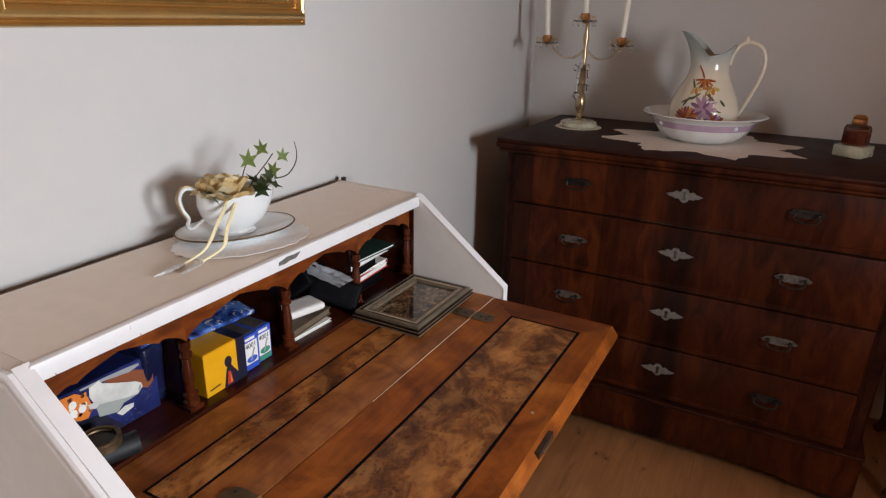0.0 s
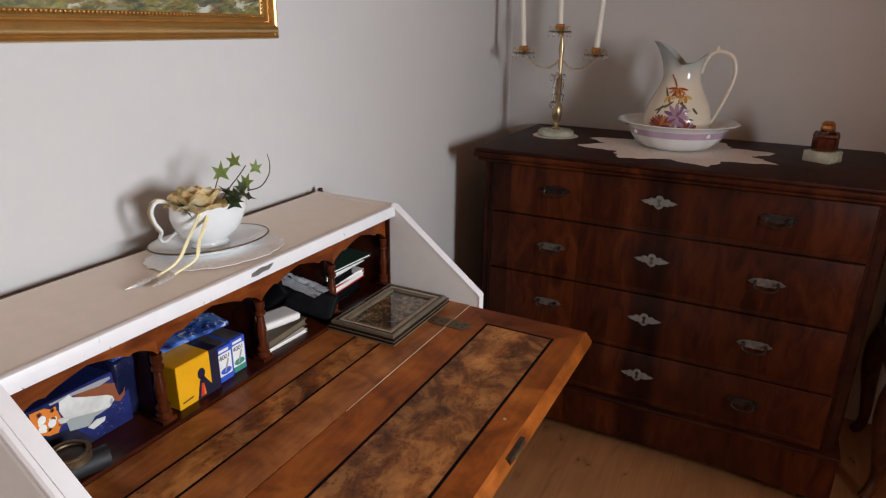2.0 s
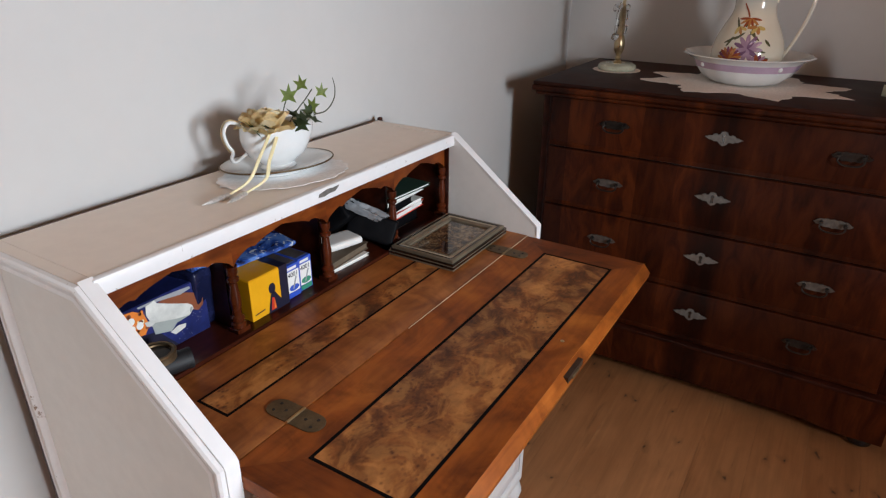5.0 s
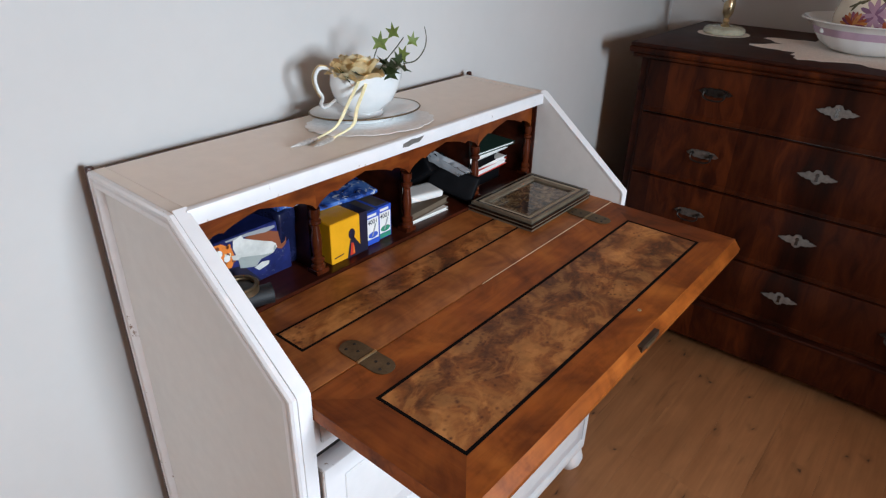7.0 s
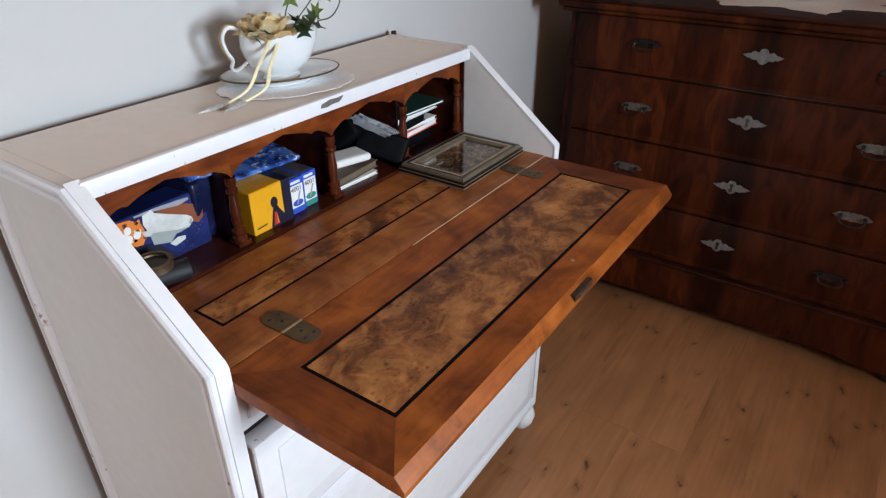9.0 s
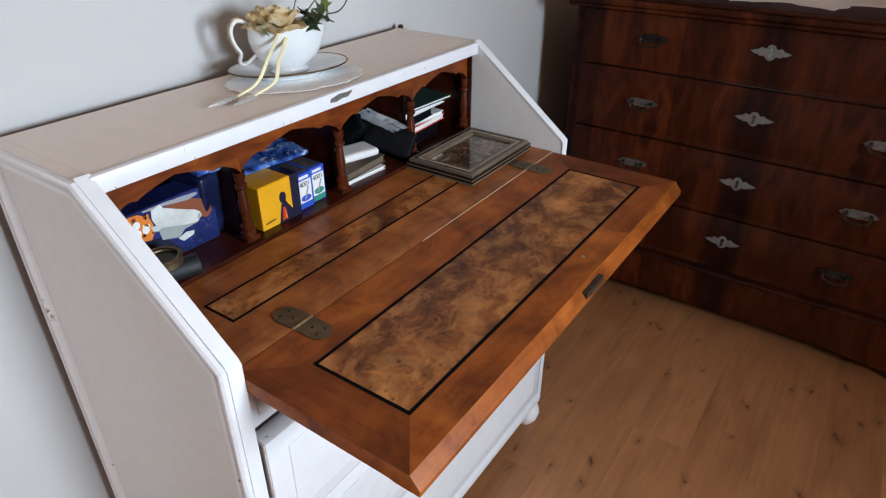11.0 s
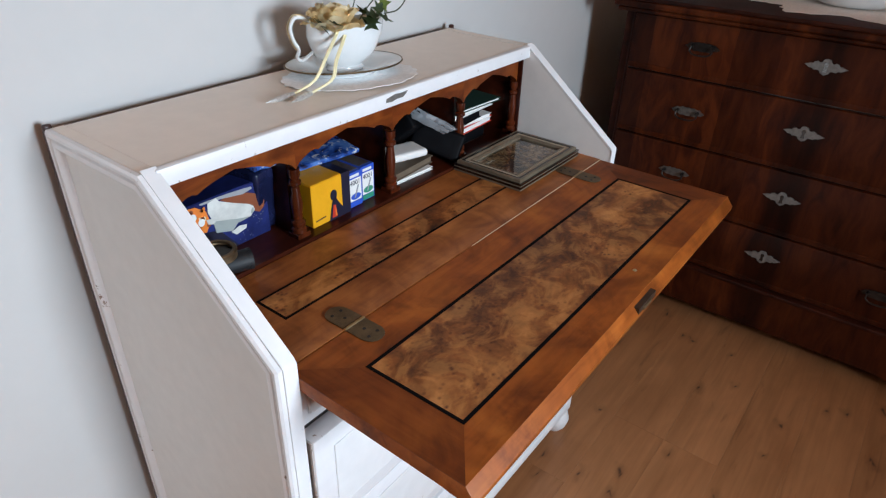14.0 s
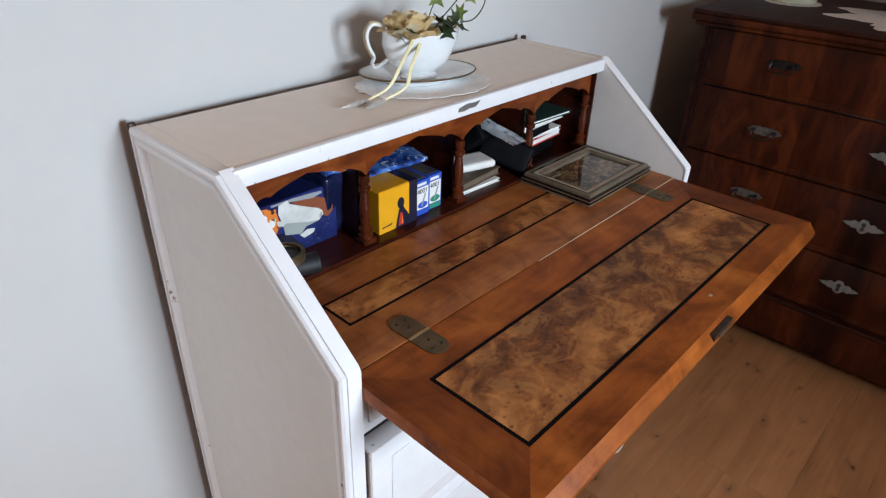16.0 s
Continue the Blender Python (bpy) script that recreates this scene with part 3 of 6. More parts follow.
    for z0, z1, out in ((0.500, 0.688, -0.030), (0.306, 0.490, -0.024), (0.114, 0.296, -0.024)):
        dr = part("drawer", one(box, XL + 0.006, XR - 0.006, out, 0.004, z0, z1, 0.004, None, 2), WHITE_WORN, d, "white painted drawer with rubbed brown edges")
        part("drawer_panel", one(box, XL + 0.04, XR - 0.04, out - 0.0016, out, z0 + 0.03, z1 - 0.03, 0.0012, None, 1), WHITE, dr)
        # solid black strip in place of the shade between drawer and rail
        part("recess", one(box, XL + 0.001, XR - 0.001, -0.002, 0.006, z1 + 0.0005, z1 + 0.011), BLACK_AND_SHADE, dr, soft=False)
        part("worn_edge", one(box, XL + 0.0048, XL + 0.0062, out + 0.003, 0.003, z0 + 0.003, z1 - 0.003), RAWEDGE, dr, "brown rubbed drawer end", soft=False)
    part("base_moulding", one(box, XL - 0.016, XR + 0.016, -0.028, YB - 0.002, 0.074, 0.108, 0.012, None, 3), WHITE, d)
    for x in (0.02, XR - 0.005):
        for y in (0.005, 0.40):
            part("bun_foot", one(lathe, ((0, 0), (0.020, 0.0), (0.032, 0.018), (0.037, 0.038), (0.032, 0.058), (0.022, 0.070), (0.024, 0.076), (0, 0.076)), (x, y, 0), 20), WHITE, d)
    return d


desk()


# ---- chest of drawers ----
CF, CB = 1.612, 2.205          # front, back
CY0, CY1 = -0.868, 0.314       # ends
CMID, CT = -0.274, 1.017       # middle, top


def escutcheon(parent, z):
    """A pale winged keyhole plate."""
    x, bm = CF - 0.016, bmesh.new()
    half = [(0.0, 0.021), (0.008, 0.019), (0.012, 0.010), (0.017, 0.009), (0.022, 0.013), (0.030, 0.010), (0.032, 0.005), (0.039, 0.006), (0.044, 0.003), (0.053, 0.001), (0.045, -0.003), (0.039, -0.007), (0.032, -0.006), (0.027, -0.011), (0.019, -0.009), (0.013, -0.010), (0.010, -0.017), (0.0, -0.022)]
    pts = [(CMID + p, z + q) for p, q in half] + [(CMID - p, z + q) for p, q in half[-2:0:-1]]
    prism(bm, pts, "x", x - 0.003, x + 0.001, 0.0006)
    pl = part("escutcheon", bm, PEWTER, parent, "pale winged keyhole plate")
    kh = bmesh.new()
    prism(kh, [(CMID + 0.0055 * math.cos(a), z + 0.006 + 0.0060 * math.sin(a)) for a in np.linspace(-0.9, math.pi + 0.9, 12)] + [(CMID - 0.0048, z - 0.013), (CMID + 0.0048, z - 0.013)], "x", x - 0.0036, x - 0.0026)
    part("keyhole", kh, BLACK_AND_SHADE, pl, soft=False)


def pull(parent, y, z, bright):
    """A bail pull on a fretted back plate."""
    x, bm = CF - 0.016, bmesh.new()
    half = [(0.0, 0.016), (0.010, 0.013), (0.018, 0.016), (0.030, 0.012), (0.040, 0.013), (0.050, 0.005), (0.058, 0.001), (0.048, -0.006), (0.036, -0.006), (0.026, -0.013), (0.012, -0.011), (0.0, -0.014)]
    prism(bm, [(y + 0.86 * p, z + 0.9 * q) for p, q in half] + [(y - 0.86 * p, z + 0.9 * q) for p, q in half[-2:0:-1]], "x", x - 0.0025, x + 0.001, 0.0005)
    pl = part("drawer_pull", bm, PULLGREY if bright else DARKMETAL, parent, "bail pull on a fretted metal plate")
    for s in (-1, 1):
        part("post", one(tube, ((x - 0.002, y + s * 0.030, z + 0.002), (x - 0.014, y + s * 0.030, z + 0.002)), 0.0055), DARKMETAL, pl)
    part("bail", one(tube, ((x - 0.013, y - 0.030, z + 0.002), (x - 0.017, y - 0.031, z - 0.010), (x - 0.018, y - 0.016, z - 0.019), (x - 0.018, y + 0.016, z - 0.019), (x - 0.017, y + 0.031, z - 0.010), (x - 0.013, y + 0.030, z + 0.002)), 0.0024), DARKMETAL, pl)


def chest():
    c = thing("chest_of_drawers", (1.9, CMID, 0), "antique dark walnut chest of four drawers with bail pulls", "chest")
    part("carcass", one(box, CF + 0.004, CB, CY0 + 0.012, CY1 - 0.012, 0.20, 0.972), WALNUT_DARK, c)
    for s, y in ((1, CY1), (-1, CY0)):
        po = bmesh.new()
        prism(po, ((CF - 0.004, y - s * 0.040), (CF - 0.004, y - s * 0.046), (CF + 0.03, y - s * 0.046), (CF + 0.05, y), (CF + 0.036, y)), "z", 0.205, 0.972, 0.0015)
        part("corner_post", po, WALNUT_DARK, c, "canted dark corner post")
    # top with a stepped edge
    top = part("top", one(box, CF - 0.042, CB + 0.003, CY0 - 0.014, CY1 + 0.014, CT - 0.012, CT, 0.004, None, 2), WALNUT_DARK, c, "dark polished top board")
    for z0, z1, o in ((CT - 0.032, CT - 0.012, 0.018), (CT - 0.046, CT - 0.032, 0.008)):
        part("edge_moulding", one(box, CF - o - 0.024, CB + 0.002, CY0 - o, CY1 + o, z0, z1, 0.006, None, 3), WALNUT, top)
    rows = ((0.806, 0.968), (0.602, 0.8005), (0.398, 0.5965), (0.212, 0.3925))
    for i, ((z0, z1), k, h) in enumerate(zip(rows, (0.904, 0.719, 0.517, 0.316), (0.899, 0.707, 0.508, 0.310))):
        dr = part("drawer", one(box, CF - 0.013, CF + 0.20, CY0 + 0.047, CY1 - 0.047, z0, z1, 0.003, None, 2), WALNUT, c, "walnut veneered drawer front with dark figure")
        # black strip that paints the shade in the gap above each drawer
        part("shadow_gap", one(box, CF - 0.002, CF + 0.006, CY0 + 0.046, CY1 - 0.046, z1 + 0.001, z1 + 0.0055), BLACK_AND_SHADE, dr, soft=False)
        part("bead", one(box, CF - 0.0145, CF - 0.010, CY0 + 0.047, CY1 - 0.047, z0 + 0.001, z0 + 0.018, 0.002), WALNUT, dr)
        escutcheon(dr, k)
        for y in (0.050, -0.597):
            pull(dr, y, h, i in (1, 2))
    # plinth with an arched skirt
    p = bmesh.new()
    n = 40
    ys = np.linspace(CY0 - 0.006, CY1 + 0.006, n + 1)
    low = [0.050 + 0.014 * min(1, max(0, (0.5 - abs(u - 0.5) - 0.10) / 0.08)) ** 1.5 for u in np.linspace(0, 1, n + 1)]
    prism(p, [(float(y), z) for y, z in zip(ys, low)] + [(CY1 + 0.006, 0.196), (CY0 - 0.006, 0.196)], "x", CF - 0.026, CF - 0.002)
    plinth = part("plinth", p, WALNUT, c, "walnut plinth with an arched lower edge")
    part("plinth_side", one(box, CF - 0.002, CB, CY0 - 0.006, CY0 + 0.014, 0.055, 0.196, 0.002), WALNUT_DARK, plinth)
    part("plinth_side", one(box, CF - 0.002, CB, CY1 - 0.014, CY1 + 0.006, 0.055, 0.196, 0.002), WALNUT_DARK, plinth)
    part("plinth_moulding", one(box, CF - 0.031, CB, CY0 - 0.011, CY1 + 0.011, 0.194, 0.208, 0.005, None, 2), WALNUT_DARK, plinth)
    for y in (CY0 + 0.045, CY1 - 0.045):
        for x in (CF + 0.03, CB - 0.06):
            part("ball_foot", one(lathe, ((0, 0), (0.018, 0), (0.034, 0.014), (0.038, 0.034), (0.032, 0.054), (0.022, 0.066), (0.022, 0.075), (0, 0.075)), (x, y, 0), 20), BLACK_AND_SHADE, c, "black polished ball foot")


chest()


# ---- pictures on the walls ----
def canvas_paint():
    """Loose landscape dabs in green, ochre and grey."""
    m = Mat("oil_paint_landscape", 0.6)
    v = m.coords((1, 1, 2.4), False)
    w = m.coords((1, 1, 1.6), False, (0, 0.5, 0))
    dab, zone, high = m.noise(v, 24.0, 3, 0.7), m.noise(v, 8.0, 3, 0.6), m.noise(w, 21.0, 3, 0.6)
    a = m.ramp(dab, ((0.38, (0.02, 0.024, 0.018)), (0.47, (0.07, 0.075, 0.03)), (0.55, (0.24, 0.19, 0.04)), (0.63, (0.33, 0.31, 0.18))))
    b = m.ramp(zone, ((0.36, (0.05, 0.06, 0.06)), (0.5, (0.17, 0.17, 0.05)), (0.62, (0.44, 0.38, 0.14))))
    col = m.mix(0.45, a, b)
    col = m.mix(m.ramp(high, ((0.60, (0, 0, 0)), (0.66, (1, 1, 1)))), col, (0.50, 0.50, 0.42))
    m.colour(m.mix(m.ramp(m.noise(w, 16.0, 3, 1.0), ((0.62, (0, 0, 0)), (0.68, (1, 1, 1)))), col, (0.22, 0.09, 0.03)))
    m.bump(dab, 0.3, 0.001)
    return m.m


def picture(name, at, axis, w0, w1, z0, z1, width, profile, mat, canvas, label, bead=None):
    """A framed picture on a wall: axis 'y' hangs on the desk wall, 'x' on the chest wall."""
    p = thing(name, at, label, "picture")
    base = WALL_Y if axis == "y" else WALL_X
    put = (lambda u, z, d: (u, base - d, z)) if axis == "y" else (lambda u, z, d: (base - d, u, z))
    corners = [(w0, z0), (w1, z0), (w1, z1), (w0, z1)]
    for i in range(4):
        bm = bmesh.new()
        q = [corners, inset(corners, width)]
        a, b = corners[i], corners[(i + 1) % 4]
        rows = []
        for f, d in profile:
            r = inset(corners, f * width)
            rows.append((bm.verts.new(put(*r[i], d)), bm.verts.new(put(*r[(i + 1) % 4], d))))
        for (p0, p1), (q0, q1) in zip(rows, rows[1:] + rows[:1]):
            bm.faces.new((p0, p1, q1, q0))
        bmesh.ops.recalc_face_normals(bm, faces=bm.faces[:])
        rail = part("frame_rail", bm, mat, p, angle=42)
        if bead:
            bb = bmesh.new()
            r = inset(corners, width * 0.93)
            (u0, v0), (u1, v1) = r[i], r[(i + 1) % 4]
            k = int(math.hypot(u1 - u0, v1 - v0) / 0.0075)
            for j in range(k):
                f = (j + 0.5) / k
                bmesh.ops.create_icosphere(bb, subdivisions=1, radius=0.0028, matrix=Matrix.Translation(put(u0 + (u1 - u0) * f, v0 + (v1 - v0) * f, bead)))
            part("beading", bb, mat, rail, "row of small gilt beads")
    bm = bmesh.new()
    r = inset(corners, width * 0.96)
    bx = [put(*r[0], 0.004), put(*r[2], 0.009)]
    box(bm, *(f(p) for k in range(3) for f, p in ((min, (bx[0][k], bx[1][k])), (max, (bx[0][k], bx[1][k])))))
    cv = part("canvas", bm, canvas, p, soft=False)
    if canvas == PAINT:
        tagged(part("impasto", strokes(r[0][0] + 0.004, r[2][0] - 0.004, r[0][1] + 0.004, r[2][1] - 0.004, base - 0.009), stroke_paint(), cv, "dabs of green, ochre and grey paint", soft=False), kind="stuff")


def stroke_paint():
    """Thick brush dabs, each of one colour out of a small palette."""
    m = Mat("oil_brush_dabs", 0.55)
    g = m.node("ShaderNodeNewGeometry")
    col = m.ramp(g.outputs["Random Per Island"], ((0.0, (0.025, 0.032, 0.03)), (0.14, (0.06, 0.07, 0.05)), (0.30, (0.13, 0.13, 0.05)), (0.46, (0.28, 0.24, 0.06)), (0.60, (0.19, 0.19, 0.12)), (0.72, (0.36, 0.33, 0.19)), (0.84, (0.26, 0.13, 0.04)), (0.92, (0.46, 0.44, 0.33))))
    n = m.noise(m.coords((1, 1, 5), False), 120.0, 3)
    z = m.noise(m.coords((1, 1, 1.7), False), 15.0, 3, 0.8)
    zone = m.ramp(z, ((0.38, (0.018, 0.024, 0.028)), (0.46, (0.055, 0.062, 0.036)), (0.51, (0.26, 0.24, 0.05)), (0.55, (0.19, 0.085, 0.018)), (0.58, (0.12, 0.12, 0.05)), (0.62, (0.56, 0.52, 0.36))))
    col = m.mix(0.74, col, zone)
    m.colour(m.mix(0.25, col, m.ramp(n, ((0.3, (0.03, 0.035, 0.025)), (0.7, (0.32, 0.29, 0.16))))))
    m.bump(n, 0.4, 0.0015)
    return m.m


def strokes(x0, x1, z0, z1, y):
    """Overlapping dabs of paint over the canvas, longer than high, tilted a little."""
    rnd, bm = random.Random(31), bmesh.new()
    for k in range(1500):
        cx, cz = rnd.uniform(x0 + 0.008, x1 - 0.008), rnd.uniform(z0 + 0.004, z1 - 0.004)
        a, b, t = rnd.uniform(0.007, 0.022), rnd.uniform(0.0022, 0.0050), radians(rnd.gauss(5, 12))
        a = min(a, cx - x0 - 0.001, x1 - cx - 0.001)
        lift = 0.0004 + 0.0012 * k / 1500
        ring = []
        for j in range(8):
            w = 2 * math.pi * j / 8
            r = rnd.uniform(0.55, 1.2)
            u, v = a * r * math.cos(w), b * r * math.sin(w)
            ring.append(bm.verts.new((cx + u * math.cos(t) - v * math.sin(t), y - lift, cz + u * math.sin(t) + v * math.cos(t))))
        mid = bm.verts.new((cx, y - lift - 0.0005, cz))
        for j in range(8):
            bm.faces.new((mid, ring[j], ring[(j + 1) % 8]))
    bmesh.ops.recalc_face_normals(bm, faces=bm.faces[:])
    return bm


PAINT = canvas_paint()
DUSK = plain("dark_print", (0.05, 0.045, 0.04), 0.3, vary=0.5, scale=9)
picture("painting", (0.47, WALL_Y, 1.364), "y", 0.146, 0.798, 1.364, 1.835, 0.049,
        ((0, 0.0), (0, 0.012), (0.04, 0.017), (0.10, 0.018), (0.14, 0.014), (0.18, 0.013), (0.22, 0.017), (0.30, 0.026), (0.40, 0.032), (0.50, 0.034),
         (0.58, 0.032), (0.64, 0.026), (0.67, 0.019), (0.72, 0.018), (0.76, 0.022), (0.82, 0.023), (0.86, 0.019), (0.90, 0.014), (1.0, 0.012), (1.0, 0.0)),
        GOLD, PAINT, "oil landscape painting in a gilded wooden frame", 0.016)
picture("dark_framed_picture", (WALL_X, -0.35, 1.556), "x", -0.95, 0.183, 1.556, 2.13, 0.035,
        ((0, 0.0), (0, 0.016), (0.2, 0.022), (0.8, 0.018), (1.0, 0.012), (1.0, 0.0)), WALNUT_DARK, DUSK, "large picture in a dark wooden frame")


# ---- on the desk top ----
def doily(name, at, outline, mat, label, thick=0.0015, ruffle=0.0):
    n = len(outline)
    bm = bmesh.new()
    rings = []
    for f in (0.0, 0.35, 0.7, 0.86, 1.0):
        rings.append([bm.verts.new((x * f, y * f, thick + 0.0004 * noise.noise(Vector((x * f * 22, y * f * 22, 3.0))) + ruffle * f ** 6 * (0.6 + 0.4 * math.sin(i * 0.61)))) for i, (x, y) in enumerate(outline)] if f else [bm.verts.new((0, 0, thick))])
    for i in range(n):
        bm.faces.new((rings[0][0], rings[1][i], rings[1][(i + 1) % n]))
    for a, b in zip(rings[1:], rings[2:]):
        for i in range(n):
            bm.faces.new((a[i], b[i], b[(i + 1) % n], a[(i + 1) % n]))
    bmesh.ops.recalc_face_normals(bm, faces=bm.faces[:])
    edge = bmesh.ops.extrude_face_region(bm, geom=bm.faces[:])
    bmesh.ops.translate(bm, verts=[v for v in edge["geom"] if isinstance(v, bmesh.types.BMVert)], vec=(0, 0, -thick * 0.35))
    bmesh.ops.recalc_face_normals(bm, faces=bm.faces[:])
    bmesh.ops.translate(bm, verts=bm.verts[:], vec=at)
    return lone(name, at, bm, mat, label, "doily")


def oval(a, b, turn, n=72, wob=0.0, waves=0):
    out = []
    for i in range(n):
        t = 2 * math.pi * i / n
        k = 1 + wob * abs(math.sin(waves * t / 2))
        x, y = a * k * math.cos(t), b * k * math.sin(t)
        c, s = math.cos(radians(turn)), math.sin(radians(turn))
        out.append((x * c - y * s, x * s + y * c))
    return out


BOAT = (0.441, 0.336)
TURN_B = -23
doily("lace_doily", (0.434, 0.314, ZT), oval(0.120, 0.082, TURN_B, 96, 0.045, 22), LACE_W, "white lace doily under the sauce boat", 0.0022, 0.0018)


def sauce_boat():
    z = ZT + 0.003
    b = thing("sauce_boat", (*BOAT, z), "white porcelain sauce boat with gilt handle on its saucer", "sauce boat")
    part("saucer", one(lathe, ((0, 0.002), (0.058, 0.002), (0.062, 0.0), (0.066, 0.003), (0.098, 0.012), (0.116, 0.017), (0.117, 0.019), (0.112, 0.019), (0.094, 0.015), (0.064, 0.007), (0, 0.006)), (*BOAT, z), 64, 0.93, 0.63, TURN_B), PORCELAIN, b)
    part("saucer_gilt", one(lathe, ((0.1155, 0.0165), (0.1178, 0.0185), (0.1165, 0.0200), (0.1145, 0.0196)), (*BOAT, z), 64, 0.93, 0.63, TURN_B, caps=False), BRASS, b, "thin gilt saucer rim")
    # body: oval rings, drawn out into a spout at one end
    bm = bmesh.new()
    prof = [(0.50, 0.006), (0.54, 0.010), (0.47, 0.016), (0.58, 0.022), (0.82, 0.034), (0.94, 0.050), (1.0, 0.064), (0.98, 0.078), (1.0, 0.088), (0.97, 0.088), (0.94, 0.078), (0.95, 0.064), (0.86, 0.046), (0.5, 0.028), (0.0, 0.026)]
    rings, seg = [], 48
    for r, h in prof:
        ring = []
        for i in range(seg):
            t = 2 * math.pi * i / seg
            f = max(0, (h - 0.045) / 0.043)
            beak = max(0, math.cos(t)) ** 5 * f
            x = 0.066 * r * math.cos(t) + 0.015 * beak
            y = 0.045 * r * math.sin(t) * (1 - 0.25 * beak)
            c, s = math.cos(radians(TURN_B)), math.sin(radians(TURN_B))
            ring.append(bm.verts.new((BOAT[0] + x * c - y * s, BOAT[1] + x * s + y * c, z + h * 1.0 + 0.020 * beak + 0.006 * max(0, -math.cos(t)) * f)))
        rings.append(ring)
    for p, q in zip(rings, rings[1:]):
        for i in range(seg):
            bm.faces.new((p[i], p[(i + 1) % seg], q[(i + 1) % seg], q[i]))
    bm.faces.new(rings[0][::-1])
    bmesh.ops.remove_doubles(bm, verts=bm.verts[:], dist=1e-5)
    bmesh.ops.recalc_face_normals(bm, faces=bm.faces[:])
    body = part("bowl", bm, PORCELAIN, b, angle=60)
    c, s = math.cos(radians(TURN_B)), math.sin(radians(TURN_B))
    W = lambda u, h: (BOAT[0] + 0.92 * u * c, BOAT[1] + 0.92 * u * s, z + 0.955 * h)
    part("handle", one(tube, (W(-0.064, 0.086), W(-0.074, 0.101), W(-0.092, 0.104), W(-0.102, 0.088), W(-0.098, 0.066), W(-0.089, 0.049), W(-0.093, 0.036), W(-0.084, 0.030), W(-0.060, 0.044)), (0.0035, 0.0048, 0.0042, 0.004, 0.0035), 10, 0.8), PORCELAIN, b)
    part("gilding", one(tube, (W(-0.066, 0.0905), W(-0.075, 0.1055), W(-0.095, 0.1075), W(-0.1065, 0.089), W(-0.1020, 0.065), W(-0.0930, 0.049)), 0.0019, 8), BRASS_B, b, "gilt line along the handle")
    return W


W = sauce_boat()


def leaf_mesh(bm, at, size, yaw, pitch, roll):
    """A pointed, lobed ivy leaf, slightly cupped."""
    m = Matrix.Translation(at) @ Euler((radians(pitch), radians(roll), radians(yaw))).to_matrix().to_4x4()
    star = [(0.0, 1.35), (0.22, 0.55), (0.85, 0.75), (0.45, 0.10), (0.72, -0.50), (0.0, -0.22), (-0.72, -0.50), (-0.45, 0.10), (-0.85, 0.75), (-0.22, 0.55)]
    mid = bm.verts.new(m @ Vector((0, 0, -0.06 * size)))
    vs = [bm.verts.new(m @ Vector((x * size, y * size, 0.10 * size * (x * x + y * y)))) for x, y in star]
    for i in range(len(vs)):
        bm.faces.new((mid, vs[i], vs[(i + 1) % len(vs)]))


